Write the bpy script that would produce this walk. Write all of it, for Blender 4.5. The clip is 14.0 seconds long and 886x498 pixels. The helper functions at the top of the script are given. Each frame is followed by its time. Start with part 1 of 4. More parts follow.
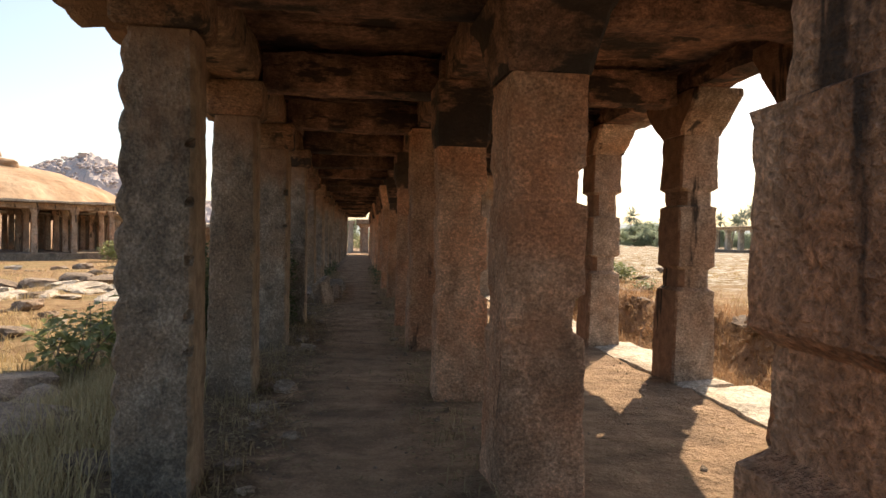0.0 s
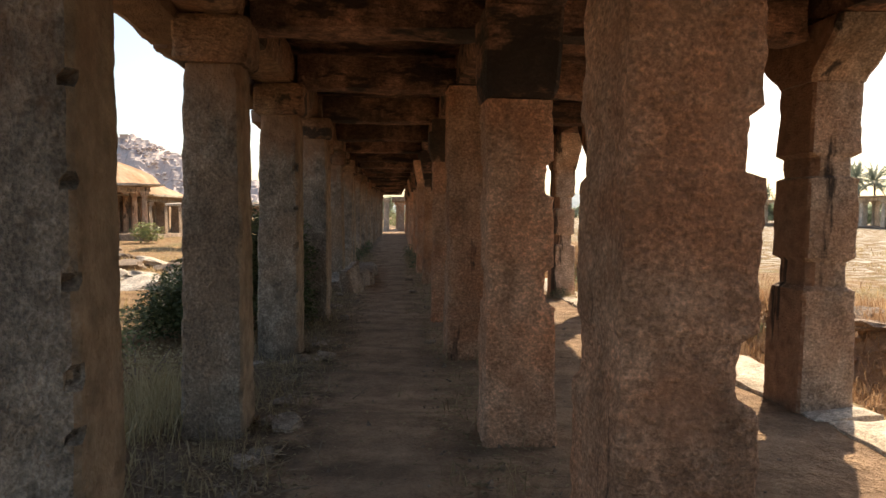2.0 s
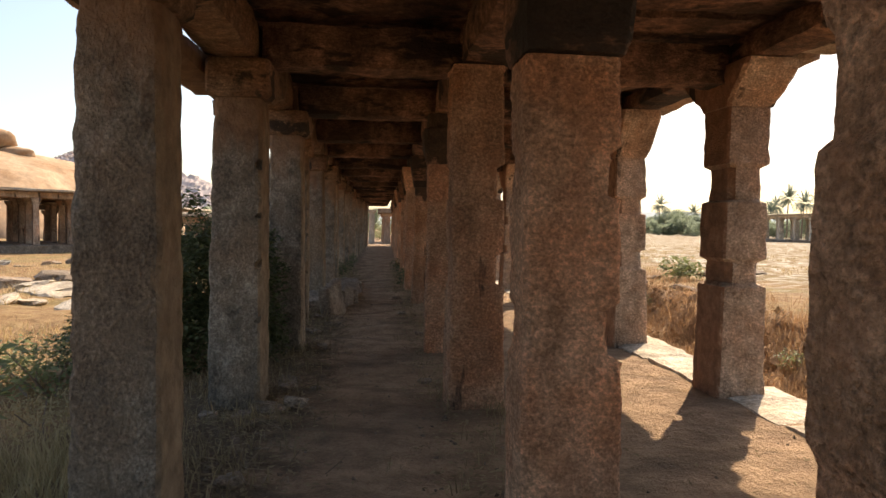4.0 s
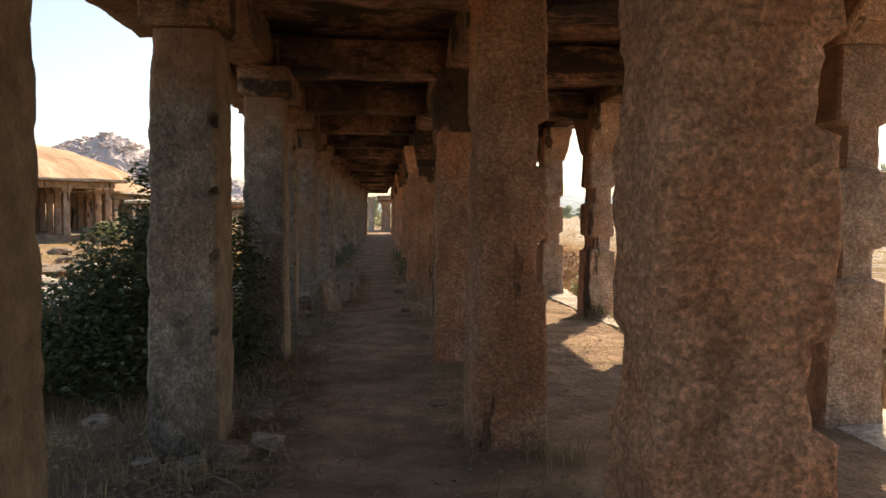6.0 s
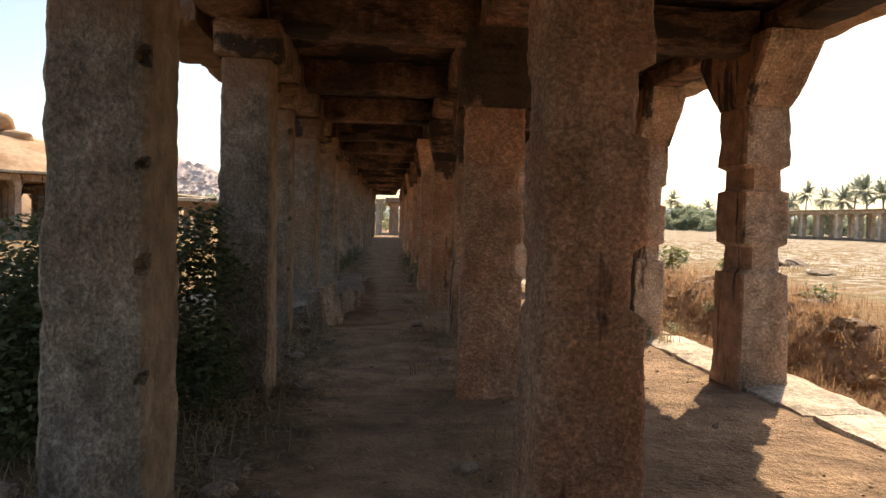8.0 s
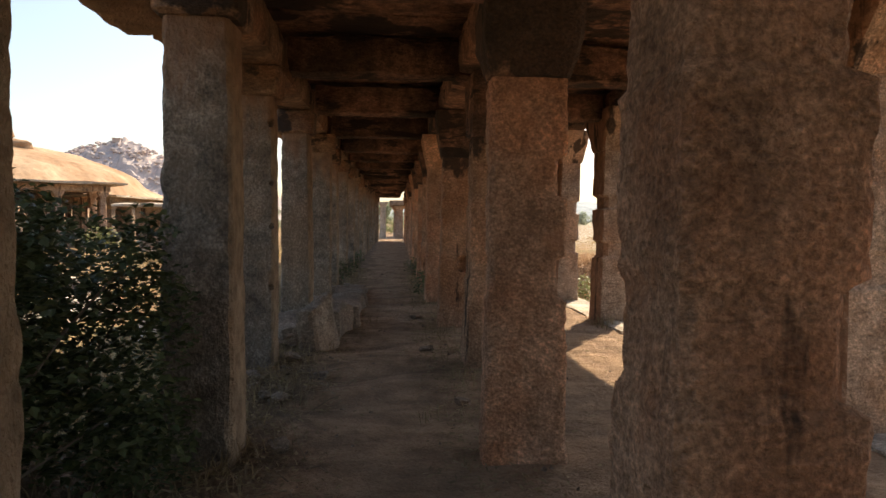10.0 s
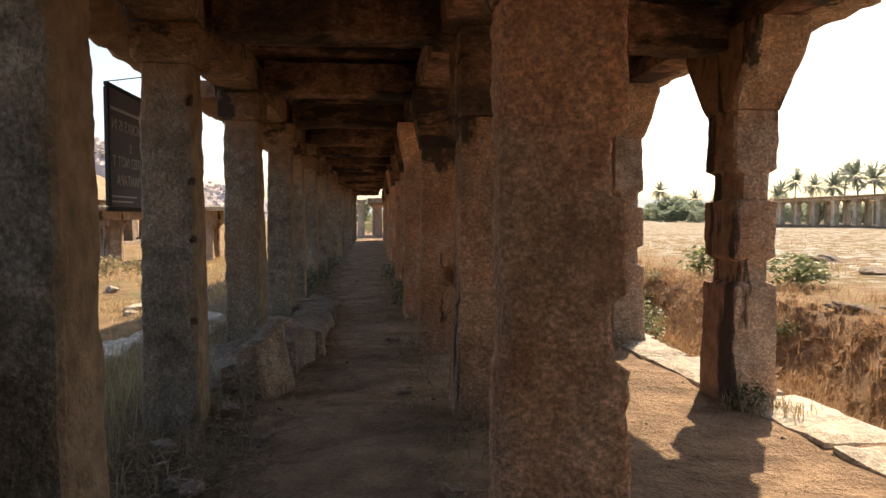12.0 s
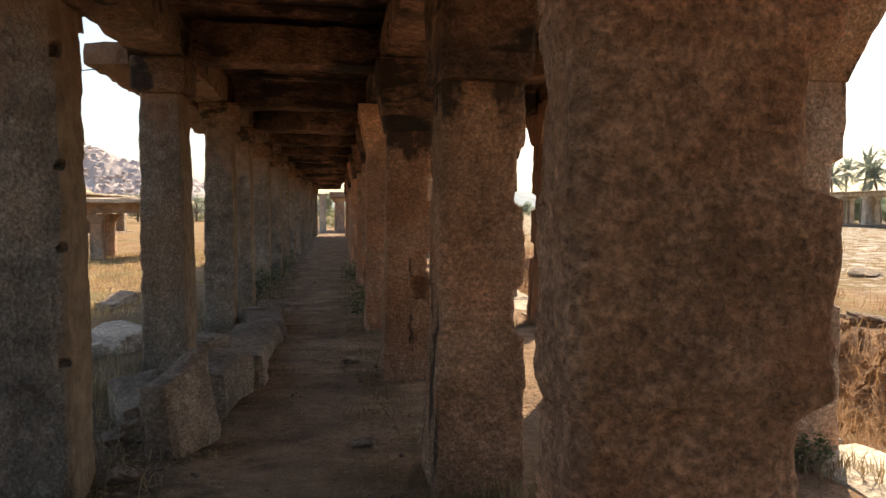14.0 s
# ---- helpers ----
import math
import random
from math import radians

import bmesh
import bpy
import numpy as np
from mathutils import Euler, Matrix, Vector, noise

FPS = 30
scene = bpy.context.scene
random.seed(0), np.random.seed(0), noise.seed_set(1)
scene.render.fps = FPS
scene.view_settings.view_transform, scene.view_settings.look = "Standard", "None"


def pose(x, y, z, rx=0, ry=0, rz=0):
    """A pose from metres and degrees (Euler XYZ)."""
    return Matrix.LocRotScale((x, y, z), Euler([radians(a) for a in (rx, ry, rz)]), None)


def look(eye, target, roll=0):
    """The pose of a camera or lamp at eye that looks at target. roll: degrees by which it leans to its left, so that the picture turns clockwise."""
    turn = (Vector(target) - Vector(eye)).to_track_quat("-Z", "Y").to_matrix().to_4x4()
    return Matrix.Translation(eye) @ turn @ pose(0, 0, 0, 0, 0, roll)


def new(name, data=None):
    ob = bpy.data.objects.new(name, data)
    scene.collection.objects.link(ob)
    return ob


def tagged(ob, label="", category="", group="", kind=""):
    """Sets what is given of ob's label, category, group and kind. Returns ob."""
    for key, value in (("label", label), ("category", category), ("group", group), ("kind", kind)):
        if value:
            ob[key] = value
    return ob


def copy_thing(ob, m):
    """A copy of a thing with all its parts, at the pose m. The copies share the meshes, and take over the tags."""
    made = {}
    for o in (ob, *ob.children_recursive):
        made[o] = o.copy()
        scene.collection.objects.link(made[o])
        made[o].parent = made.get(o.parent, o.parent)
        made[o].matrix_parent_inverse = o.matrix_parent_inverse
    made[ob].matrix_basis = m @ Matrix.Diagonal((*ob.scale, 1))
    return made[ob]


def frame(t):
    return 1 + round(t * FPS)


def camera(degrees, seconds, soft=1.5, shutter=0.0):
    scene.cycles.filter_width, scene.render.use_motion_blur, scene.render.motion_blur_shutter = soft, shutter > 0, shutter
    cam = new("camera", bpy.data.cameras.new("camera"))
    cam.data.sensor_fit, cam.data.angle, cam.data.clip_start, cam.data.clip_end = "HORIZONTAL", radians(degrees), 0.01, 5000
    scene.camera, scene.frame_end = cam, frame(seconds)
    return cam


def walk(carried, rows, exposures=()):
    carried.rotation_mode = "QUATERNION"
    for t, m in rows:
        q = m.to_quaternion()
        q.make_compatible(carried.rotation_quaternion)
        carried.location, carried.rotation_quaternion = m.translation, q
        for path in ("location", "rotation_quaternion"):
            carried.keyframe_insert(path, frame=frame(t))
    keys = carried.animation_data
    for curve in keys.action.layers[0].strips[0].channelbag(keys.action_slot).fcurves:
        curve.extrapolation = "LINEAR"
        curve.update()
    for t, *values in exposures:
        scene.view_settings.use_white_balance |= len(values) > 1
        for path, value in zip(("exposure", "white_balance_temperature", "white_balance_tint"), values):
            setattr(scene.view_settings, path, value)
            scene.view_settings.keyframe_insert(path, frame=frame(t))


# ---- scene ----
cam = camera(64.9, 14.0)
METRES, EYE, TILT, LEAN, TURN = 10.0, 1.40, 2.9, 0.0, -7.2
ROWS = [
    (0.0, 0.0, 0.0, 0.0, 0.08, -3.9, -1.15),
    (0.5, 0.0009, 0.0382, 0.0019, 1.39, -4.67, -0.42),
    (1.0, -0.0074, 0.0814, -0.0002, 0.36, -5.29, -1.84),
    (1.5, -0.0114, 0.1196, -0.0018, -0.52, -5.37, -1.71),
    (2.0, -0.0087, 0.1587, -0.0012, 3.08, -5.89, -0.33),
    (4.5, -0.0339, 0.3359, -0.0136, 1.76, -4.72, -0.94),
    (5.0, -0.0352, 0.3733, -0.0189, 4.23, -5.0, -0.36),
    (5.5, -0.0369, 0.404, -0.0209, 5.26, -5.34, -0.58),
    (6.0, -0.0461, 0.4401, -0.0237, 1.87, -5.81, -0.58),
    (6.5, -0.0458, 0.472, -0.0263, 3.36, -6.47, -0.47),
    (7.0, -0.0463, 0.5024, -0.0275, 5.76, -5.98, 0.06),
    (7.5, -0.0588, 0.5411, -0.0317, 2.26, -5.83, -0.67),
    (8.0, -0.066, 0.5771, -0.0361, 2.53, -5.47, -1.61),
    (10.5, -0.0832, 0.7421, -0.0405, 2.67, -5.27, -0.38),
    (11.0, -0.0906, 0.7854, -0.0415, -2.01, -5.08, -1.25),
    (11.5, -0.0913, 0.8217, -0.0439, -1.52, -4.82, -0.99),
    (12.0, -0.0861, 0.8588, -0.0403, 1.21, -5.6, 0.11),
    (12.5, -0.0866, 0.8828, -0.0395, 0.31, -5.2, 0.23),
    (13.0, -0.0955, 0.9206, -0.0412, -2.65, -5.04, -0.19),
    (13.5, -0.0946, 0.9547, -0.046, -3.18, -5.35, -0.87),
    (14.0, -0.0936, 0.9875, -0.0441, -1.73, -6.02, -0.43),
]
walk(cam, [(t, pose(0, 0, EYE, TILT, LEAN, TURN) @ pose(METRES * x, METRES * y, METRES * z, 90 + pitch, roll, yaw)) for t, x, y, z, yaw, pitch, roll in ROWS],
     exposures=((0.0, 1.43, 7200, 10), (14.0, 1.43, 7200, 10)))

# ---- world and sun ----
SUN_AZ = math.atan2(0.54, 0.84)      # clockwise from +y
SUN_EL = radians(43)
world = bpy.data.worlds.new("sky")
scene.world = world
world.use_nodes = True
wn = world.node_tree
sky = wn.nodes.new("ShaderNodeTexSky")
sky.sky_type = "NISHITA"
sky.sun_disc = False
sky.sun_elevation = SUN_EL
sky.sun_rotation = SUN_AZ
sky.air_density, sky.dust_density, sky.ozone_density = 1.0, 2.0, 1.0
wn.nodes["Background"].inputs["Strength"].default_value = 0.088
wn.links.new(sky.outputs[0], wn.nodes["Background"].inputs["Color"])
sun = new("sun", bpy.data.lights.new("sun", "SUN"))
sun.data.energy, sun.data.angle, sun.data.color = 3.1, radians(0.6), (1.0, 0.86, 0.69)
to_sun = Vector((math.sin(SUN_AZ) * math.cos(SUN_EL), math.cos(SUN_AZ) * math.cos(SUN_EL), math.sin(SUN_EL)))
sun.matrix_world = look(to_sun * 50, (0, 0, 0))


# ---- materials ----
def graph(name, rough=0.9):
    m = bpy.data.materials.new(name)
    m.use_nodes = True
    t = m.node_tree
    b = t.nodes["Principled BSDF"]
    b.inputs["Roughness"].default_value = rough
    b.inputs["Specular IOR Level"].default_value = 0.25
    return m, t, b


def place(t, scale=(1, 1, 1)):
    g = t.nodes.new("ShaderNodeNewGeometry")
    mp = t.nodes.new("ShaderNodeMapping")
    mp.inputs["Scale"].default_value = scale
    t.links.new(g.outputs["Position"], mp.inputs["Vector"])
    return mp.outputs[0]


def grain(t, vec, scale, detail=4, rough=0.6):
    n = t.nodes.new("ShaderNodeTexNoise")
    n.inputs["Scale"].default_value = scale
    n.inputs["Detail"].default_value = detail
    n.inputs["Roughness"].default_value = rough
    t.links.new(vec, n.inputs["Vector"])
    return n.outputs["Fac"]


def ramp(t, fac, *stops):
    r = t.nodes.new("ShaderNodeValToRGB")
    el = r.color_ramp.elements
    while len(el) < len(stops):
        el.new(0.5)
    for e, (p, c) in zip(el, stops):
        e.position = p
        e.color = (*c, 1) if len(c) == 3 else c
    t.links.new(fac, r.inputs[0])
    return r.outputs[0]


def grey(v):
    return (v, v, v)


def mixed(t, fac, a, b, mode="MIX"):
    n = t.nodes.new("ShaderNodeMix")
    n.data_type, n.blend_type = "RGBA", mode
    for sock, v in ((n.inputs[0], fac), (n.inputs[6], a), (n.inputs[7], b)):
        if isinstance(v, (int, float)):
            sock.default_value = v
        elif isinstance(v, tuple):
            sock.default_value = (*v, 1)
        else:
            t.links.new(v, sock)
    return n.outputs[2]


def value(t, op, a, b):
    n = t.nodes.new("ShaderNodeMath")
    n.operation = op
    for i, v in enumerate((a, b)):
        if isinstance(v, (int, float)):
            n.inputs[i].default_value = v
        else:
            t.links.new(v, n.inputs[i])
    return n.outputs[0]


def relief(t, b, height, strength, dist):
    n = t.nodes.new("ShaderNodeBump")
    n.inputs["Strength"].default_value = strength
    n.inputs["Distance"].default_value = dist
    t.links.new(height, n.inputs["Height"])
    t.links.new(n.outputs[0], b.inputs["Normal"])


def vary(t, col, low, high, seed=0.0):
    """Each piece a little lighter or darker."""
    o = t.nodes.new("ShaderNodeObjectInfo")
    f = ramp(t, o.outputs["Random"], (0, grey(low)), (1, grey(high)))
    return mixed(t, 1.0, col, f, "MULTIPLY")


def granite(name, light, dark, warm, soot=0.0, chisel=1.0, marks=(20, 20, 42), smoke=None, fresh=None, drips=(3.2, 3.2, 0.5), aisle_light_tint=None, toward="SUBTRACT"):
    m, t, b = graph(name, 0.92)
    p = place(t)
    big = grain(t, p, 1.3, 3)
    mid = grain(t, p, 9, 4, 0.55)
    fine = grain(t, p, 70, 4, 0.7)
    col = mixed(t, ramp(t, mid, (0.28, grey(0)), (0.72, grey(1))), dark, light)
    col = mixed(t, ramp(t, big, (0.45, grey(0)), (0.62, grey(0.75))), col, warm)
    col = mixed(t, 0.62, col, ramp(t, fine, (0.36, grey(0.45)), (0.64, grey(1.5))), "MULTIPLY")
    tone = grain(t, place(t, (2.2, 2.2, 1.2)), 1.0, 4, 0.6)
    col = mixed(t, 0.9, col, ramp(t, tone, (0.34, grey(0.6)), (0.64, grey(1.25))), "MULTIPLY")
    peck = grain(t, place(t, marks), 1.0, 3, 0.6)
    # relief shading put into the colour too: pits darker, raised pecks lighter
    col = mixed(t, 0.42, col, ramp(t, peck, (0.38, grey(0.55)), (0.51, grey(1.0)), (0.63, grey(1.75))), "MULTIPLY")
    blotch = grain(t, place(t, (4.5, 4.5, 3.0)), 1.0, 5, 0.65)
    col = mixed(t, ramp(t, blotch, (0.55, grey(0)), (0.66, grey(0.45))), col, mixed(t, 0.5, warm, dark))
    if aisle_light_tint:
        # aisle-side light painted in red-brown: shade on outer pillars, warm bounce on left ones
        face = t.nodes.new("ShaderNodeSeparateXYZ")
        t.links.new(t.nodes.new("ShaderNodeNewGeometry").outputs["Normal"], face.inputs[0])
        aisle_mask = value(t, toward, value(t, "MULTIPLY", blotch, 0.9), face.outputs["X"])
        col = mixed(t, ramp(t, value(t, "DIVIDE", aisle_mask, 2.0), (0.42, grey(0)), (0.60, grey(0.8))), col, mixed(t, ramp(t, mid, (0.3, grey(0)), (0.7, grey(1))), tuple(c * 0.6 for c in aisle_light_tint), tuple(c * 1.25 for c in aisle_light_tint)))
    if fresh:
        # sheltered upper stone keeps its unweathered red-brown skin, ending in a ragged line
        lift = t.nodes.new("ShaderNodeSeparateXYZ")
        t.links.new(p, lift.inputs[0])
        reach = value(t, "ADD", value(t, "MULTIPLY", grain(t, place(t, (3.5, 3.5, 1.2)), 1.0, 5, 0.65), 2.2), lift.outputs["Z"])
        col = mixed(t, ramp(t, value(t, "DIVIDE", reach, 5.0), (0.60, grey(0)), (0.70, grey(0.85))), col, mixed(t, ramp(t, mid, (0.3, grey(0)), (0.7, grey(1))), tuple(c * 0.6 for c in fresh), fresh))
    streak = grain(t, place(t, drips), 1.0, 5, 0.6)
    if soot:
        col = mixed(t, ramp(t, streak, (0.60 - 0.10 * soot, grey(0)), (0.645 - 0.10 * soot, grey(0.88))), col, (0.035, 0.028, 0.024))
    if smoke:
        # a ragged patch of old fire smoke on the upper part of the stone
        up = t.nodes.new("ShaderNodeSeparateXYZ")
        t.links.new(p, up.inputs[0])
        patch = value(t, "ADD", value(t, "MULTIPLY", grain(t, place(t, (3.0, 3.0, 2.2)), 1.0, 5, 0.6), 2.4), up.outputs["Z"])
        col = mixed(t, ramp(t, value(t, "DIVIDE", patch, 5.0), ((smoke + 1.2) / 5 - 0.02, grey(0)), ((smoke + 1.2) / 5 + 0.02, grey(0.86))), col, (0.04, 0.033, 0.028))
    col = vary(t, col, 0.82, 1.15)
    t.links.new(col, b.inputs["Base Color"])
    h = value(t, "ADD", value(t, "MULTIPLY", peck, 1.0), value(t, "ADD", value(t, "MULTIPLY", fine, 0.35), value(t, "MULTIPLY", mid, 0.3)))
    relief(t, b, h, 1.0 * chisel, 0.04)
    return m


STONE_LEFT = granite("grey_granite", (0.335, 0.278, 0.22), (0.138, 0.114, 0.09), (0.27, 0.19, 0.13), 0.0, 0.8, (48, 48, 34), fresh=(0.33, 0.19, 0.115), aisle_light_tint=(0.34, 0.235, 0.15), toward="ADD")
STONE_CAP = granite("brown_granite", (0.31, 0.20, 0.13), (0.15, 0.096, 0.063), (0.25, 0.125, 0.07), 0.4, 0.8, drips=(2.5, 2.5, 3.0))
STONE_INNER = granite("red_brown_granite", (0.66, 0.40, 0.262), (0.39, 0.222, 0.136), (0.55, 0.243, 0.127), -0.1, 1.0, (34, 34, 46))
STONE_OUTER = granite("weathered_granite", (0.62, 0.47, 0.355), (0.34, 0.235, 0.165), (0.53, 0.32, 0.205), 0.04, 1.0, (34, 34, 46), aisle_light_tint=(0.34, 0.17, 0.10))
STONE_STREAKED = granite("streaked_granite", (0.60, 0.45, 0.34), (0.33, 0.225, 0.155), (0.53, 0.31, 0.195), 0.34, 1.0, (34, 34, 46), drips=(3.6, 3.6, 0.7), aisle_light_tint=(0.31, 0.15, 0.088))
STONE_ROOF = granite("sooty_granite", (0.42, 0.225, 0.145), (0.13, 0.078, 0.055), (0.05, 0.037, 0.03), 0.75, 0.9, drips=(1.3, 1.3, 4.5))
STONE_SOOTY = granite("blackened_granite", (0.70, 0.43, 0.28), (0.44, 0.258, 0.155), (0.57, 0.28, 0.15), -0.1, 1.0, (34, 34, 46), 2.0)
STONE_PALE = granite("pale_granite", (0.62, 0.54, 0.44), (0.42, 0.35, 0.27), (0.52, 0.42, 0.31), 0.0, 0.5)
STONE_RUBBLE = granite("rubble_granite", (0.36, 0.28, 0.21), (0.19, 0.142, 0.103), (0.30, 0.21, 0.145), 0.0, 0.7)


def hill_stone(name, light, dark, scale, grit=0.6):
    m, t, b = graph(name, 0.95)
    p = place(t)
    n1, n2 = grain(t, p, scale, 6, 0.65), grain(t, place(t, (1, 1, 0.4)), scale * 6, 5, 0.7)
    col = mixed(t, ramp(t, n1, (0.38, grey(0)), (0.62, grey(1))), dark, light)
    col = mixed(t, grit, col, ramp(t, n2, (0.3, grey(0.5)), (0.65, grey(1.2))), "MULTIPLY")
    t.links.new(col, b.inputs["Base Color"])
    relief(t, b, n2, grit, 0.3)
    return m


ROCK_NEAR = hill_stone("dome_rock", (0.52, 0.37, 0.245), (0.34, 0.205, 0.115), 0.16)
# distance haze is painted into the far rock: pale tones, little contrast
ROCK_HAZED = hill_stone("hazed_far_rock", (0.60, 0.50, 0.46), (0.50, 0.44, 0.42), 0.3, 0.3)

# one ground: trodden dirt inside, straw-coloured grass land outside
GROUND, gt, gb = graph("ground_earth", 0.97)
gp = place(gt)
sep = gt.nodes.new("ShaderNodeSeparateXYZ")
gt.links.new(gp, sep.inputs[0])
n_big, n_mid, n_fine = grain(gt, gp, 0.35, 4), grain(gt, gp, 3.5, 5, 0.65), grain(gt, gp, 45, 4, 0.7)
dirt = mixed(gt, ramp(gt, n_mid, (0.35, grey(0)), (0.65, grey(1))), (0.28, 0.18, 0.112), (0.46, 0.305, 0.19))
band = grain(gt, place(gt, (1.4, 3.0, 1)), 1.0, 4, 0.55)
dirt = mixed(gt, 0.6, dirt, ramp(gt, band, (0.38, grey(0.55)), (0.50, grey(0.95)), (0.64, grey(1.2))), "MULTIPLY")
straw = mixed(gt, ramp(gt, n_mid, (0.38, grey(0)), (0.62, grey(1))), (0.25, 0.145, 0.07), (0.40, 0.265, 0.135))
straw = mixed(gt, ramp(gt, n_big, (0.5, grey(0)), (0.66, grey(0.6))), straw, (0.20, 0.19, 0.075))
flat_stone = grain(gt, place(gt, (0.8, 1.6, 1)), 2.0, 5, 0.7)
field = mixed(gt, ramp(gt, flat_stone, (0.50, grey(0)), (0.555, grey(0.9))), mixed(gt, 0.7, straw, (0.19, 0.125, 0.05)), (0.62, 0.56, 0.47))
wob = value(gt, "MULTIPLY", value(gt, "SUBTRACT", n_big, 0.5), 2.0)
xx = value(gt, "ADD", sep.outputs["X"], wob)
right_field = ramp(gt, value(gt, "DIVIDE", xx, 40.0), (0.21, grey(0)), (0.30, grey(1)))
outside = mixed(gt, right_field, straw, field)
soil = mixed(gt, ramp(gt, n_mid, (0.35, grey(0)), (0.65, grey(1))), (0.25, 0.15, 0.088), (0.44, 0.28, 0.165))
ditch = ramp(gt, value(gt, "DIVIDE", value(gt, "ADD", sep.outputs["X"], value(gt, "MULTIPLY", wob, 0.5)), 10.0), (0.50, grey(0)), (0.55, grey(0.95)), (0.625, grey(0.95)), (0.68, grey(0)))
outside = mixed(gt, ditch, outside, soil)
mask_r = ramp(gt, value(gt, "DIVIDE", xx, 10.0), (0.34, grey(0)), (0.39, grey(1)))
mask_l = ramp(gt, value(gt, "DIVIDE", xx, -10.0), (0.15, grey(0)), (0.30, grey(1)))
humus = mixed(gt, n_fine, (0.10, 0.07, 0.044), (0.235, 0.162, 0.104))
strip = ramp(gt, value(gt, "DIVIDE", value(gt, "ADD", sep.outputs["X"], value(gt, "MULTIPLY", value(gt, "SUBTRACT", n_mid, 0.5), 1.6)), -2.0), (0.16, grey(0)), (0.34, grey(0.85)))
dirt = mixed(gt, strip, dirt, humus)
gcol = mixed(gt, mask_r, mixed(gt, mask_l, dirt, straw), outside)
gcol = mixed(gt, 0.5, gcol, ramp(gt, n_fine, (0.3, grey(0.5)), (0.7, grey(1.3))), "MULTIPLY")
gt.links.new(gcol, gb.inputs["Base Color"])
n_lump = grain(gt, gp, 13, 4, 0.65)
relief(gt, gb, value(gt, "ADD", value(gt, "ADD", n_fine, value(gt, "MULTIPLY", n_lump, 1.6)), value(gt, "MULTIPLY", n_mid, 3.5)), 0.9, 0.035)


def leafy(name, a, b_, gloss=0.55, thin=0.4):
    m, t, b = graph(name, gloss)
    g = t.nodes.new("ShaderNodeNewGeometry")
    col = mixed(t, g.outputs["Random Per Island"], a, b_)
    t.links.new(col, b.inputs["Base Color"])
    tr = t.nodes.new("ShaderNodeBsdfTranslucent")
    t.links.new(col, tr.inputs["Color"])
    mx = t.nodes.new("ShaderNodeMixShader")
    mx.inputs[0].default_value = thin
    t.links.new(b.outputs[0], mx.inputs[1])
    t.links.new(tr.outputs[0], mx.inputs[2])
    t.links.new(mx.outputs[0], t.nodes["Material Output"].inputs["Surface"])
    return m


LEAF_DARK = leafy("bush_leaf", (0.05, 0.07, 0.027), (0.165, 0.18, 0.08), 0.5, 0.3)
LEAF_PALE = leafy("pale_leaf", (0.16, 0.185, 0.075), (0.30, 0.315, 0.14), 0.5)
# far tree leaves carry painted haze: lighter and greyer than leaf green
LEAF_HAZED = leafy("hazed_tree_leaf", (0.30, 0.35, 0.25), (0.42, 0.46, 0.33), 0.7, 0.55)
LEAF_PALM = leafy("palm_leaf", (0.16, 0.19, 0.145), (0.27, 0.31, 0.24), 0.7, 0.3)
GRASS_DRY = leafy("dry_grass", (0.42, 0.29, 0.14), (0.62, 0.47, 0.26), 0.8)
GRASS_RUST = leafy("rust_grass", (0.30, 0.165, 0.085), (0.52, 0.34, 0.19), 0.85)
GRASS_SHADE = leafy("shade_grass", (0.30, 0.235, 0.12), (0.52, 0.42, 0.24), 0.85)
GRASS_DULL = leafy("dull_grass", (0.22, 0.165, 0.095), (0.42, 0.32, 0.19), 0.85)
BARK, bt, bb = graph("bark", 0.9)
bt.links.new(mixed(bt, grain(bt, place(bt, (30, 30, 6)), 1.0), (0.16, 0.12, 0.09), (0.28, 0.22, 0.17)), bb.inputs["Base Color"])


TWIG, tw, tb = graph("twig", 0.9)
tw.links.new(vary(tw, mixed(tw, grain(tw, place(tw), 18), (0.20, 0.145, 0.095), (0.36, 0.27, 0.18)), 0.7, 1.3), tb.inputs["Base Color"])


def paint(name, col, rough=0.5, metal=0.0):
    m, t, b = graph(name, rough)
    n = grain(t, place(t), 25, 4)
    t.links.new(mixed(t, 0.35, col, ramp(t, n, (0.3, grey(0.7)), (0.7, grey(1.15))), "MULTIPLY"), b.inputs["Base Color"])
    b.inputs["Metallic"].default_value = metal
    return m


BOARD = paint("board_vinyl", (0.17, 0.16, 0.20))
FRAME = paint("board_frame", (0.03, 0.03, 0.035))
LETTER = paint("letter_white", (0.70, 0.69, 0.72))
WIRE = paint("wire", (0.06, 0.055, 0.05), 0.5, 0.8)


# ---- mesh helpers ----
def part(name, bm, material, parent, label="", smooth=False):
    me = bpy.data.meshes.new(name)
    bm.to_mesh(me)
    bm.free()
    me.materials.append(material)
    if smooth:
        me.shade_smooth()
    ob = new(name, me)
    if parent is not None:
        ob.parent = parent
    return tagged(ob, label) if label else ob


def mesh_of(name, verts, faces, material, smooth=False):
    me = bpy.data.meshes.new(name)
    me.from_pydata(verts, [], faces)
    me.materials.append(material)
    if smooth:
        me.shade_smooth()
    return new(name, me)


def thing(name, at, label, category, group="", kind=""):
    ob = new(name)
    ob.location = at
    ob.empty_display_size = 0.2
    return tagged(ob, label, category, group, kind)


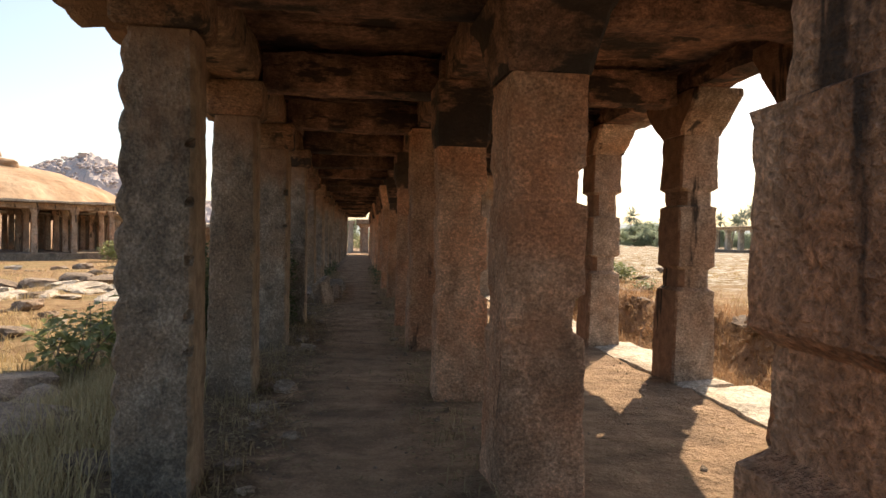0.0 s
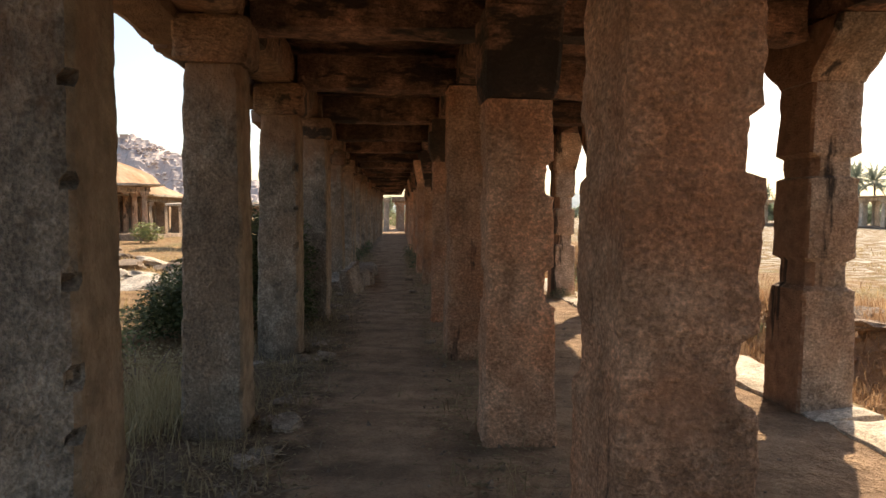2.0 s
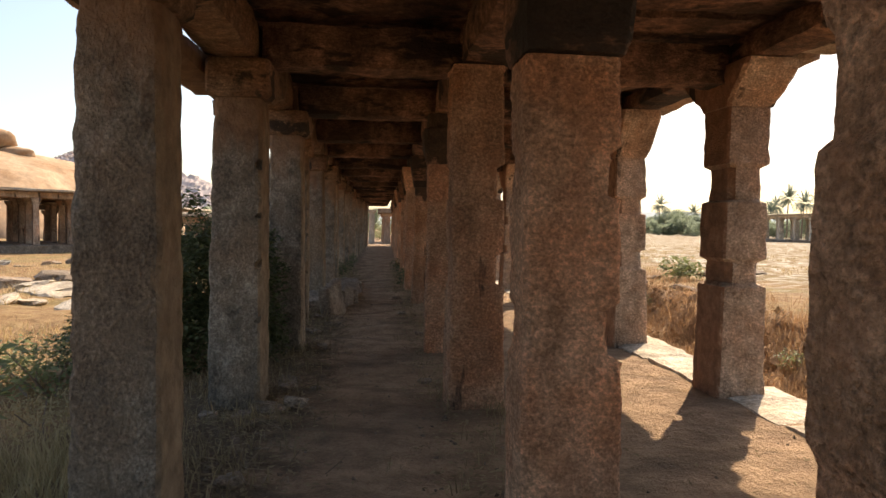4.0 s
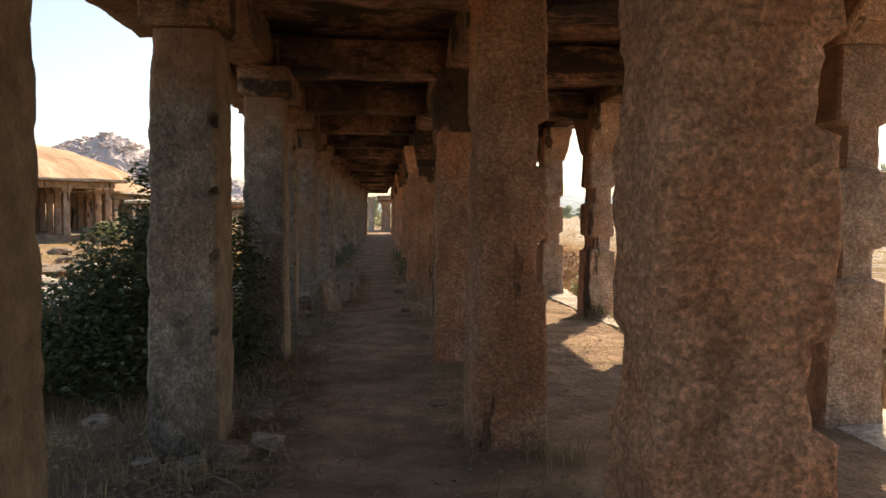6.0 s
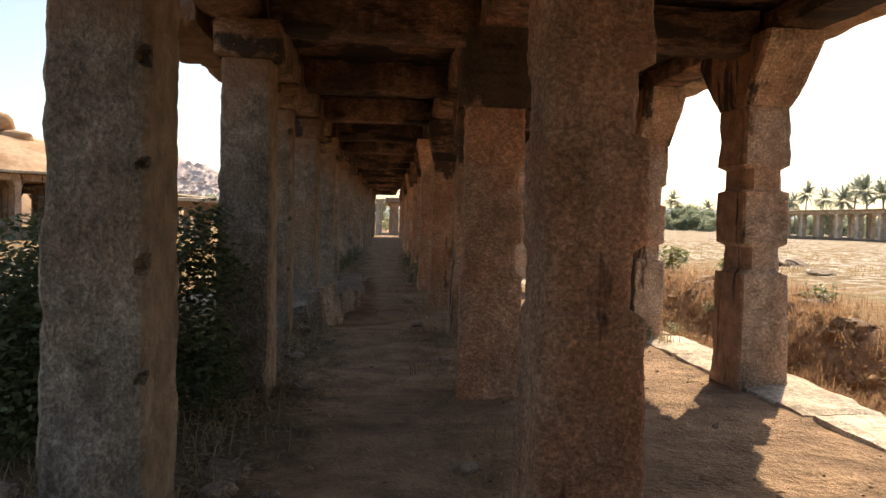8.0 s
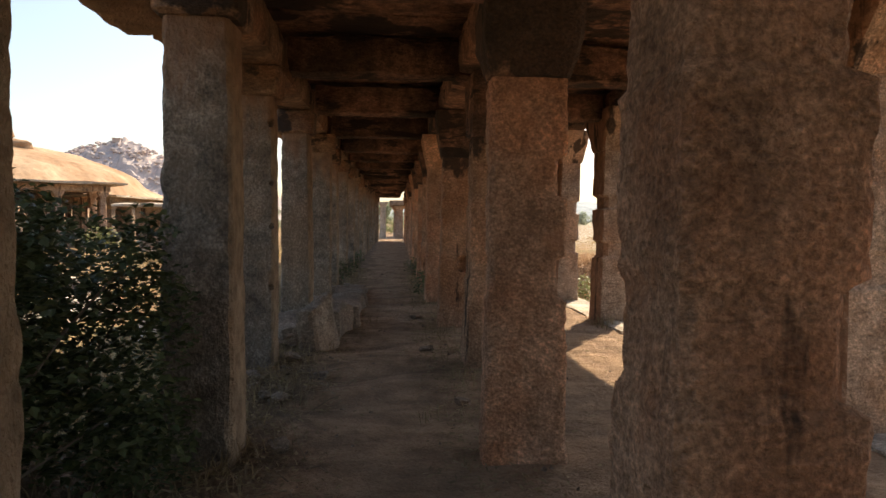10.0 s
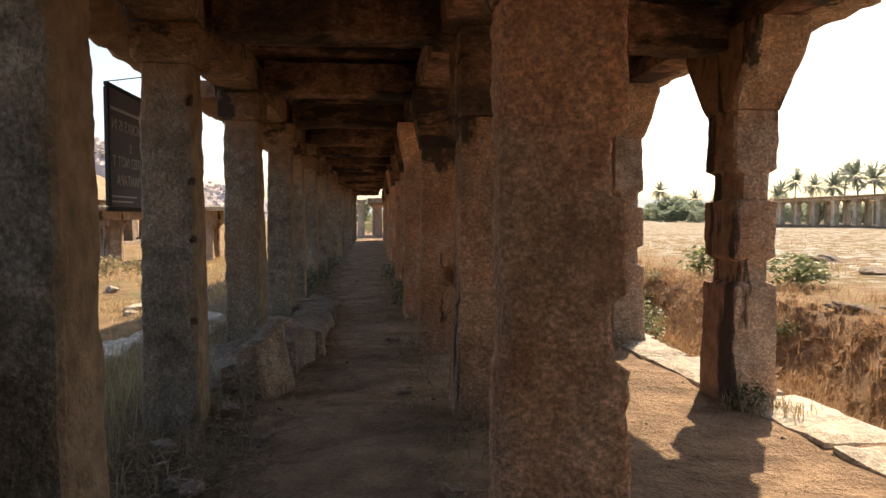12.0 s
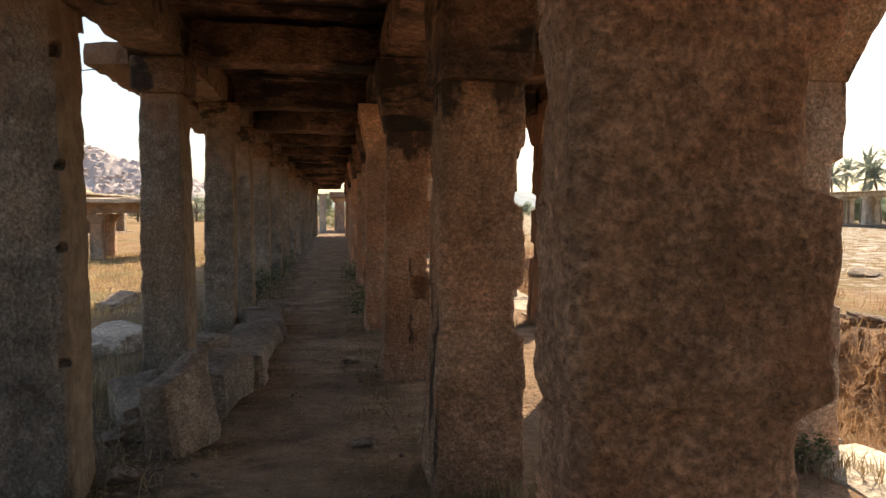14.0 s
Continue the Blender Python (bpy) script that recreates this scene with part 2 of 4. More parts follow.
def ring(hx, hy, cut, n=5):
    """A square outline with cut corners, n steps a side."""
    c = cut
    pts = []
    corners = [((hx - c, -hy), (-hx + c, -hy)), ((-hx, -hy + c), (-hx, hy - c)), ((-hx + c, hy), (hx - c, hy)), ((hx, hy - c), (hx, -hy + c))]
    for (x0, y0), (x1, y1) in corners:
        for i in range(n + 1):
            f = i / n
            pts.append((x0 + (x1 - x0) * f, y0 + (y1 - y0) * f))
    return pts


def at_level(levels, z):
    """Half widths, cut and shift at height z, from the rows (z, hx, hy, cut, dx, dy)."""
    z = max(levels[0][0], min(z, levels[-1][0]))
    for a, b in zip(levels, levels[1:]):
        if a[0] <= z <= b[0]:
            f = (z - a[0]) / max(b[0] - a[0], 1e-6)
            return [p + (q - p) * f for p, q in zip(a[1:], b[1:])]
    return list(levels[-1][1:])


def hewn(levels, seed, rough=0.012, chip=0.02, step=0.05, n=5, scallop=0.0, sockets=(), niche=None, grit=0.0035):
    """A rough-hewn upright stone through the given levels."""
    zs = set()
    for a, b in zip(levels, levels[1:]):
        k = max(1, int(math.ceil((b[0] - a[0]) / step)))
        zs.update(round(a[0] + (b[0] - a[0]) * i / k, 4) for i in range(k + 1))
    zs = sorted(zs)
    bm = bmesh.new()
    rows = []
    off = Vector((seed * 7.31, seed * 3.17, seed * 1.73))
    for z in zs:
        hx, hy, cut, dx, dy = at_level(levels, z)
        row = []
        for x, y in ring(hx, hy, cut, n):
            p = Vector((x + dx, y + dy, z))
            d = noise.noise(p * 9 + off) * rough * 0.6 + noise.noise(p * 3.1 + off) * rough * 0.8 + noise.noise(Vector((p.x * 30, p.y * 30, p.z * 26)) + off) * grit
            if min(hx - abs(x), 9) + min(hy - abs(y), 9) < cut + 0.02:
                d -= chip * max(0.0, noise.noise(p * 6 + off * 2) + 0.15)
            if scallop and x < 0.02 - hx and z > 0.3:
                d += scallop * (abs(math.sin(z * 16 + seed)) - 0.7) * (0.6 + 0.8 * noise.noise(Vector((z * 3, seed, 0))))
            for sz in sockets:
                if abs(z - sz) < 0.02 and hx - x < 0.038 and y < 0.03 - hy:
                    d -= 0.055
            out = Vector((x, y, 0)).normalized()
            p += out * d
            if niche and y < 0.01 - hy:
                reach = math.hypot(x - niche[0], (z - niche[1]) * 0.85) / niche[2]
                p.y += niche[3] * max(0.0, min(1.0, 2.2 - 2.2 * reach))
            row.append(bm.verts.new(p))
        rows.append(row)
    m = len(rows[0])
    for a, b in zip(rows, rows[1:]):
        for i in range(m):
            j = (i + 1) % m
            bm.faces.new((a[i], b[i], b[j], a[j]))
    bm.faces.new(rows[0])
    bm.faces.new(list(reversed(rows[-1])))
    bmesh.ops.recalc_face_normals(bm, faces=bm.faces)
    return bm


def block(size, seed, rough=0.015, cell=0.12, bevel=0.02, soft=0.0):
    """A hewn block of that size, middle at the origin, bottom at z = 0."""
    sx, sy, sz = size
    bm = bmesh.new()
    nx, ny, nz = (max(1, min(40, int(round(s / cell)))) for s in size)
    seen = {}
    off = Vector((seed * 5.13, seed * 2.71, seed * 9.17))

    def vert(i, j, k):
        key = (i, j, k)
        if key not in seen:
            p = Vector((sx * (i / nx - 0.5), sy * (j / ny - 0.5), sz * (k / nz)))
            ends = (i in (0, nx)) + (j in (0, ny)) + (k in (0, nz))
            q = p.copy()
            if ends > 1:
                mid = Vector((0, 0, sz / 2))
                w = Vector((-1 if i == nx else 1 if i == 0 else 0, -1 if j == ny else 1 if j == 0 else 0, -1 if k == nz else 1 if k == 0 else 0))
                q += w * bevel * (0.5 + 0.9 * abs(noise.noise(p * 5 + off)))
            q += noise.noise_vector(p * 4 + off) * rough + noise.noise_vector(p * 1.2 + off) * rough * (1 + soft)
            seen[key] = bm.verts.new(q)
        return seen[key]

    for i in range(nx):
        for j in range(ny):
            for k in (0, nz):
                q = (vert(i, j, k), vert(i + 1, j, k), vert(i + 1, j + 1, k), vert(i, j + 1, k))
                bm.faces.new(q if k else q[::-1])
    for i in range(nx):
        for k in range(nz):
            for j in (0, ny):
                q = (vert(i, j, k), vert(i + 1, j, k), vert(i + 1, j, k + 1), vert(i, j, k + 1))
                bm.faces.new(q[::-1] if j else q)
    for j in range(ny):
        for k in range(nz):
            for i in (0, nx):
                q = (vert(i, j, k), vert(i, j + 1, k), vert(i, j + 1, k + 1), vert(i, j, k + 1))
                bm.faces.new(q if i else q[::-1])
    return bm


def boulder(r, seed, squash=(1, 1, 0.7), sub=3, rough=0.3):
    bm = bmesh.new()
    bmesh.ops.create_icosphere(bm, subdivisions=sub, radius=1.0)
    off = Vector((seed * 3.3, seed * 8.1, seed * 5.7))
    for v in bm.verts:
        d = 1 + rough * noise.noise(v.co * 1.3 + off) + rough * 0.4 * noise.noise(v.co * 3.5 + off)
        v.co = Vector((v.co.x * squash[0], v.co.y * squash[1], v.co.z * squash[2])) * d * r
    return bm


def tube(path, r0, r1, sides=6):
    bm = bmesh.new()
    rows = []
    for i, p in enumerate(path):
        f = i / (len(path) - 1)
        d = (path[min(i + 1, len(path) - 1)] - path[max(i - 1, 0)]).normalized()
        q = d.to_track_quat("Z", "Y")
        rad = r0 + (r1 - r0) * f
        rows.append([bm.verts.new(p + q @ Vector((math.cos(6.283 * k / sides) * rad, math.sin(6.283 * k / sides) * rad, 0))) for k in range(sides)])
    for a, b in zip(rows, rows[1:]):
        for k in range(sides):
            bm.faces.new((a[k], a[(k + 1) % sides], b[(k + 1) % sides], b[k]))
    bm.faces.new(rows[-1])
    bm.faces.new(rows[0][::-1])
    return bm


# ---- the plan ----
def row_x(row, y):
    bend = 0.011 * max(0.0, y - 18)
    if row == "left":
        return -1.035 - 0.006 * (min(y, 16) - 3.7) + bend
    if row == "inner":
        return 0.945 - 0.002 * (y - 3.6) + bend
    return bend + 3.27 - 0.018 * (max(2, min(y, 16)) - 6.45)


COUNT = 20
FRONT = {
    "left": [3.74, 6.15, 8.50, 10.93, 13.45] + [13.45 + 2.48 * i for i in range(1, COUNT - 4)],
    "inner": [3.60, 5.86, 8.38, 10.89, 13.40] + [13.40 + 2.49 * i for i in range(1, COUNT - 4)],
    "outer": [4.12, 6.45, 8.67, 11.22, 13.65] + [13.65 + 2.48 * i for i in range(1, COUNT - 4)],
}
BEHIND = {"left": [1.25], "inner": [0.80], "outer": [1.7]}
START = 0.75
SHIFT = {("left", 2): 0.06, ("left", 3): 0.14, ("left", 4): -0.03, ("left", 5): 0.05, ("left", 6): 0.08, ("outer", 0): -0.17, ("outer", 1): 0.04, ("outer", 2): -0.02,
         ("inner", -1): -0.045, ("inner", 0): 0.06, ("inner", 1): -0.015, ("inner", 2): -0.06, ("inner", 3): -0.05, ("inner", 4): 0.13, ("inner", 5): 0.03}
BEAM_Z, OUT_Z, SLAB_Z, SLAB_T = 2.70, 2.84, 3.06, 0.20
LAST = FRONT["inner"][-1] + 0.5


def height(x, y):
    """The lie of the land."""
    n = noise.noise(Vector((x * 0.9, y * 0.9, 0))) * 0.035 + noise.noise(Vector((x * 3.1, y * 3.1, 5))) * 0.014
    far = noise.noise(Vector((x * 0.05, y * 0.05, 2))) * 0.25
    edge = 3.85 - 0.027 * (max(-6, min(y, 16)) - 6.45) + 0.12 * noise.noise(Vector((y * 0.8, 3, 1)))
    z = n
    if -1.35 < x < edge - 0.5:
        wave = math.sin(y * 5.1 + 0.8 * x + 2.4 * noise.noise(Vector((x * 1.2, y * 0.7, 2))))
        z = n * 0.9 + 0.028 * max(0.05, min(1.0, (1.1 - x) / 0.5)) * (wave if wave < 0 else wave ** 3) * (0.6 + 0.8 * noise.noise(Vector((x * 0.9, y * 0.5, 6))))
    if x > edge - 0.5:
        drop = max(0.0, min(1.0, (x - (edge - 0.15)) / 0.45))
        drop = drop * drop * (3 - 2 * drop)
        lip = edge + 2.0 + 0.35 * noise.noise(Vector((y * 0.5, 7, 3))) + 0.15 * noise.noise(Vector((y * 2.0, 7, 9)))
        rise = max(0.0, min(1.0, (x - lip + 0.35) / 0.95))
        rise = rise * rise * (3 - 2 * rise)
        rough = noise.noise(Vector((x * 2.2, y * 2.2, 8))) * 0.12 + noise.noise(Vector((x * 5, y * 5, 3))) * 0.05
        z = n - 0.62 * drop + rise * 0.74 + rough * (drop - 0.75 * rise)
        z += far * min(1.0, max(0.0, (x - 12) / 20))
    if x < -1.35:
        f = min(1.0, (-1.35 - x) / 1.2)
        z = n * (1 + 1.5 * f) - 0.12 * f + noise.noise(Vector((x * 0.6, y * 0.6, 4))) * 0.16 * f
        z -= 0.25 * min(1.0, max(0.0, (-x - 4) / 12))
        z += far * min(1.0, max(0.0, (-x - 8) / 20))
    return z


def spread(*stretches):
    out = [stretches[0][0]]
    for a, b, step in stretches:
        k = max(1, int(round((b - a) / step)))
        out += [a + (b - a) * (i + 1) / k for i in range(k)]
    return out


def build_ground():
    xs = spread((-3000, -400, 650), (-400, -60, 40), (-60, -12, 3), (-12, -4, 0.4), (-4, -1.6, 0.16), (-1.6, 7.5, 0.11), (7.5, 14, 0.5), (14, 60, 3), (60, 400, 40), (400, 3000, 650))
    ys = spread((-3000, -300, 900), (-300, -20, 40), (-20, -4, 1), (-4, 1, 0.25), (1, 22, 0.11), (22, 52, 0.3), (52, 110, 3), (110, 400, 30), (400, 3000, 650))
    verts = [(x, y, height(x, y)) for y in ys for x in xs]
    w = len(xs)
    faces = [(j * w + i, j * w + i + 1, (j + 1) * w + i + 1, (j + 1) * w + i) for j in range(len(ys) - 1) for i in range(w - 1)]
    ob = mesh_of("ground", verts, faces, GROUND, True)
    tagged(ob, "trodden brown earth running out into dry straw-coloured field", "ground", kind="structure")


build_ground()


# ---- pillars ----
# half width, tops of the base, waist, block and upper waist, depth of the waists, top of the shaft, half depth
PROFILE = {
    ("inner", -1): (0.210, 1.03, 1.25, 1.66, 1.88, 0.052, 2.25, 0.205), ("inner", 0): (0.218, 0.90, 1.11, 1.60, 1.80, 0.050, 2.28, 0.25), ("inner", 1): (0.212, 0.91, 1.13, 1.59, 1.80, 0.048, 2.17, 0.158),
    ("inner", 2): (0.206, 1.00, 1.25, 1.67, 1.94, 0.055, 2.66, 0.19), ("inner", 3): (0.218, 0.94, 1.17, 1.50, 1.73, 0.046, 2.14, 0.12), ("inner", 4): (0.225, 0.83, 1.08, 1.50, 1.80, 0.045, 2.12, 0.2),
    ("inner", 5): (0.195, 0.94, 1.12, 1.55, 1.78, 0.030, 2.14, 0.2),
    ("outer", 1): (0.200, 0.95, 1.16, 1.76, 1.93, 0.040, 2.44, 0.24), ("outer", 2): (0.195, 1.00, 1.21, 1.71, 2.02, 0.045, 2.50, 0.24), ("outer", 3): (0.198, 0.98, 1.20, 1.64, 1.84, 0.042, 2.31, 0.24),
    ("outer", 4): (0.180, 0.93, 1.12, 1.56, 1.79, 0.042, 2.23, 0.24),
}


def shaft_levels(row, k, top):
    r = random.Random(f"{row}{k}")
    j = lambda a: r.uniform(-a, a)
    lean_x, lean_y = j(0.015), j(0.02)
    if row == "left":
        w = (0.196 if k < 4 else 0.178) + j(0.008)
        out = [(-0.15, w + 0.012, w + 0.012, 0.02, 0), (0.5, w + 0.006, w + 0.006, 0.018, 0), (1.5, w, w, 0.018, 0), (top - 0.25, w - 0.008, w - 0.008, 0.02, 0), (top, w - 0.012, w - 0.012, 0.025, 0)]
    else:
        base = 0.90 + j(0.04)
        plain = ({"inner": 0.200, "outer": 0.180}[row] + j(0.008), base, base + 0.2 + j(0.02), base + 0.64 + j(0.04), base + 0.85 + j(0.03), 0.04, top, 0.22 if row == "inner" else 0.24)
        w, z0, z1, z2, z3, d, _, wy = PROFILE.get((row, k), plain)
        deep = wy - w
        e = 0.035
        # the inner pillars are cut back more on the side of the open aisle
        side = d * 0.4 if row == "inner" and k >= 0 else 0.0
        nx, ny = w - d + side, w - d * (0.2 if row == "inner" else 0.5)
        c = 0.024 if row == "inner" else 0.05
        out = [(-0.15, w + 0.03, w + 0.024, 0.02, 0), (0.35, w + 0.012, w + 0.01, 0.018, 0), (z0 - e, w + 0.004, w + 0.004, 0.02, 0), (z0, nx, ny, c, -side), (z1 - e, nx, ny, c, -side), (z1, w, w, 0.018, 0),
               (z2 - e * 0.6, w, w, 0.018, 0), (z2, nx, ny, c, -side), (z3 - e, nx, ny, c, -side), (z3, w, w, 0.02, 0), (top, w - 0.006, w - 0.006, 0.02, 0)]
        out = [(a, p, q + deep, c_, x_) for a, p, q, c_, x_ in out]
    return [(a, b, c, d, x_ + lean_x * max(a, 0), lean_y * max(a, 0)) for a, b, c, d, x_ in out]


TOPS = {"left": 2.42, "inner": 2.20, "outer": 2.33}
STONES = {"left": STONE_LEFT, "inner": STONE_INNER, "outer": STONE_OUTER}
LABELS = {
    "left": ("grey rough-hewn granite pillar with plain shaft and block capital", "plain granite pillars along the field side"),
    "inner": ("reddish-brown carved granite pillar between the two aisles", "carved granite pillars of the middle row"),
    "outer": ("weathered notched granite pillar with flaring bracket on the kerb", "notched granite pillars along the open edge"),
}


NICHES = {("inner", 5): (0.10, 0.80, 0.10, 0.13)}
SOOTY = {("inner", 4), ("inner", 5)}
SOCKETS = {0: (0.78, 0.96, 1.25, 1.56, 1.87), 2: (0.7, 1.12, 1.5, 1.9), 4: (0.72, 1.28, 1.66, 2.2)}


def pillar(row, k, y_front, seed):
    r = random.Random(seed)
    top = TOPS[row] + r.uniform(-0.03, 0.03)
    if (row, k) in PROFILE:
        top = PROFILE[row, k][6]
    levels = shaft_levels(row, k, top)
    half, w_y = levels[2][1], levels[2][2]
    x = row_x(row, y_front) + SHIFT.get((row, k), 0.0)
    near = -3 <= k <= 6
    fine = row != "outer" and -3 <= k <= 4
    ob = thing("pillar", (x, y_front + w_y, 0), LABELS[row][0], "pillar", LABELS[row][1])
    ob.rotation_euler.z = radians(r.uniform(-2, 2))
    bm = hewn(levels, seed, 0.010, 0.02, 0.028 if fine else 0.045 if near else 0.12, 13 if fine else 6 if near else 3, (0.054 if k == 0 else 0.010) if row == "left" and near else 0.0, SOCKETS.get(k, ()) if row == "left" else (), NICHES.get((row, k)), 0.009 if row == "inner" else 0.005)
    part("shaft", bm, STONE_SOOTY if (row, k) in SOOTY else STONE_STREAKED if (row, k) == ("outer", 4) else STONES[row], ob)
    w = half
    lx, ly = levels[-1][4], levels[-1][5]
    if row == "left":
        c = [(top + 0.004, w + 0.02, w + 0.015, 0.02), (top + 0.03, w + 0.045, w + 0.035, 0.02), (BEAM_Z - 0.03, w + 0.05, w + 0.04, 0.025), (BEAM_Z, w + 0.04, w + 0.03, 0.03)]
    elif row == "inner" and k == 2:
        c = [(top + 0.002, w - 0.006, w - 0.006, 0.02), (BEAM_Z, w - 0.006, w - 0.004, 0.02)]
    elif row == "inner" and k in (1, 4):
        c = [(top + 0.004, w, w + 0.05, 0.03), (top + 0.06, w + 0.01, w + 0.09, 0.03), (BEAM_Z - 0.04, w + 0.02, w + 0.13, 0.03), (BEAM_Z, w + 0.02, w + 0.14, 0.03)]
    elif row == "inner" and k == 3:
        c = [(top + 0.004, w, w, 0.03), (top + 0.10, w + 0.03, w + 0.06, 0.03), (top + 0.2, w + 0.05, w + 0.14, 0.03), (top + 0.38, w + 0.05, w + 0.15, 0.04), (top + 0.40, w + 0.0, w + 0.06, 0.03), (BEAM_Z, w, w + 0.06, 0.03)]
    elif row == "inner":
        c = [(top + 0.004, w + 0.0, w + 0.0, 0.03), (top + 0.10, w + 0.02, w + 0.03, 0.03), (top + 0.3, w + 0.06, w + 0.12, 0.03), (BEAM_Z - 0.04, w + 0.09, w + 0.22, 0.03), (BEAM_Z, w + 0.09, w + 0.23, 0.03)]
    else:
        # a corbel spreading along the row
        f = OUT_Z - top
        c = [(top + 0.004, w + 0.005, w + 0.005, 0.03), (top + 0.05, w + 0.018, w + 0.03, 0.03), (top + f * 0.35, w + 0.03, w + 0.13, 0.03), (top + f * 0.62, w + 0.035, w + 0.25, 0.03), (top + f * 0.85, w + 0.04, w + 0.33, 0.03), (OUT_Z, w + 0.03, w + 0.34, 0.03)]
    c = [(a, b, cc + w_y - half, d, lx, ly) for a, b, cc, d in c]
    bm = hewn(c, seed + 50, 0.014, 0.02, 0.05 if near else 0.12, 6 if near else 3)
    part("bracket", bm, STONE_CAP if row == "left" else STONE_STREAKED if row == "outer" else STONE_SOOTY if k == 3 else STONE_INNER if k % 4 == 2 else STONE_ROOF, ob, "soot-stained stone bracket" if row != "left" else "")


num = 0
for row in ("left", "inner", "outer"):
    for k, y in enumerate(BEHIND[row]):
        num += 1
        pillar(row, -1, y, num)
    for k, y in enumerate(FRONT[row]):
        num += 1
        pillar(row, k, y, num)


# ---- beams and roof ----
def beam(size, at, seed, mat, label, name="beam", rough=0.02, turn=0):
    ob = part(name, block(size, seed, rough, 0.12, 0.025), mat, None)
    ob.matrix_world = pose(*at, 0, 0, turn)
    tagged(ob, label, "stone beam", "beams carrying the roof", "structure")


for i, y in enumerate([1.0] + FRONT["left"]):
    r = random.Random(900 + i)
    yc = y + 0.33 + r.uniform(-0.04, 0.04)
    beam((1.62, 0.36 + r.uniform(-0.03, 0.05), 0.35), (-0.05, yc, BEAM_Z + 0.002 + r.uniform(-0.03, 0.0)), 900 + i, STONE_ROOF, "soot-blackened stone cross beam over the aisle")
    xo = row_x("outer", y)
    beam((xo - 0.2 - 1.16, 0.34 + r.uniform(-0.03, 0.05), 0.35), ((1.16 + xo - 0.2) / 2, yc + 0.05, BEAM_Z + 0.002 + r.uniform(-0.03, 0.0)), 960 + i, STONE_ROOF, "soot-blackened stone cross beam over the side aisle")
for row, wide in (("left", 0.40), ("inner", 0.42), ("outer", 0.38)):
    ys = [START] + [y + 0.21 for y in (BEHIND[row] + FRONT[row])] + [LAST + 0.4]
    for i, (a, b) in enumerate(zip(ys, ys[1:])):
        low = OUT_Z if row == "outer" else BEAM_Z
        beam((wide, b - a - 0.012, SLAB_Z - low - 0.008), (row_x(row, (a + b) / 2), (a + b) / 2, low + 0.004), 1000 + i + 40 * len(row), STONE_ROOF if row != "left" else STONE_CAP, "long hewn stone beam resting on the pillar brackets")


def roof():
    """Long slabs laid side by side across each aisle, in one mesh."""
    bm = bmesh.new()
    r = random.Random(5)
    for x0, x1 in ((-1.25, 0.94), (0.95, 3.42)):
        y = START
        while y < LAST + 0.4:
            d = r.uniform(0.45, 0.8)
            b = block((x1 - x0, d - 0.012, SLAB_T), r.random() * 99, 0.022, 0.2, 0.02)
            xs = -0.02 * (min(y, 16) - 6.45) if x0 > 0 else 0
            b.transform(Matrix.Translation(((x0 + x1) / 2 + xs * 0.5, y + d / 2, SLAB_Z + r.uniform(0, 0.05))))
            me = bpy.data.meshes.new("slab")
            b.to_mesh(me)
            b.free()
            bm.from_mesh(me)
            bpy.data.meshes.remove(me)
            y += d
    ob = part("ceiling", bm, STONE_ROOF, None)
    tagged(ob, "soot-blackened granite roof slabs laid across the aisles", "ceiling", kind="structure")
    cover = part("roof", block((4.6, LAST - START + 0.4, 0.25), 77, 0.03, 0.6, 0.04), STONE_RUBBLE, None)
    cover.location = (1.05, (LAST + START + 0.4) / 2, SLAB_Z + SLAB_T + 0.085)
    tagged(cover, "earth and rubble fill on top of the roof slabs", "roof", kind="structure")


roof()


def eaves():
    r = random.Random(8)
    for side in ("left", "outer"):
        y = START
        i = 0
        while y < LAST:
            d = r.uniform(1.0, 1.7)
            keep = r.random() < 0.86
            if keep:
                out = r.uniform(0.34, 0.5)
                x = row_x(side, y)
                if side == "left":
                    cx, z, thick = x - 0.19 - out * 0.5, 2.605 + r.uniform(-0.02, 0.03), 0.2
                else:
                    cx, z, thick = x + 0.18 + out * 0.5, 2.93 + r.uniform(-0.02, 0.02), 0.16
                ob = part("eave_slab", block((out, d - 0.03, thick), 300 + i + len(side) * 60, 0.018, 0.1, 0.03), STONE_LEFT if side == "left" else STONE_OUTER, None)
                ob.matrix_world = pose(cx, y + d / 2, z, r.uniform(-1, 1), (-3 if side == "left" else 3), r.uniform(-1.5, 1.5))
                tagged(ob, "thick overhanging granite eave slab with worn edge", "eave slab", "eave slabs along the roof edge")
            y += d
            i += 1


eaves()


# ---- kerb ----
def kerb():
    r = random.Random(21)
    y, i = -1.0, 0
    holder = thing("kerb", (0, 0, 0), "row of pale sunlit granite kerb slabs along the open edge", "kerb", kind="structure")
    while y < LAST:
        d = r.uniform(1.1, 2.2)
        w = r.uniform(0.52, 0.7)
        ob = part("slab", block((w, d - 0.03, 0.2), 400 + i, 0.02, 0.1, 0.025), STONE_PALE, holder)
        ob.matrix_world = pose(row_x("outer", y + d / 2) - 0.17 + w / 2, y + d / 2, -0.165 + r.uniform(-0.02, 0.02), r.uniform(-0.8, 0.8), r.uniform(-1.6, 1.6), r.uniform(-1.2, 1.2))
        y += d
        i += 1


kerb()


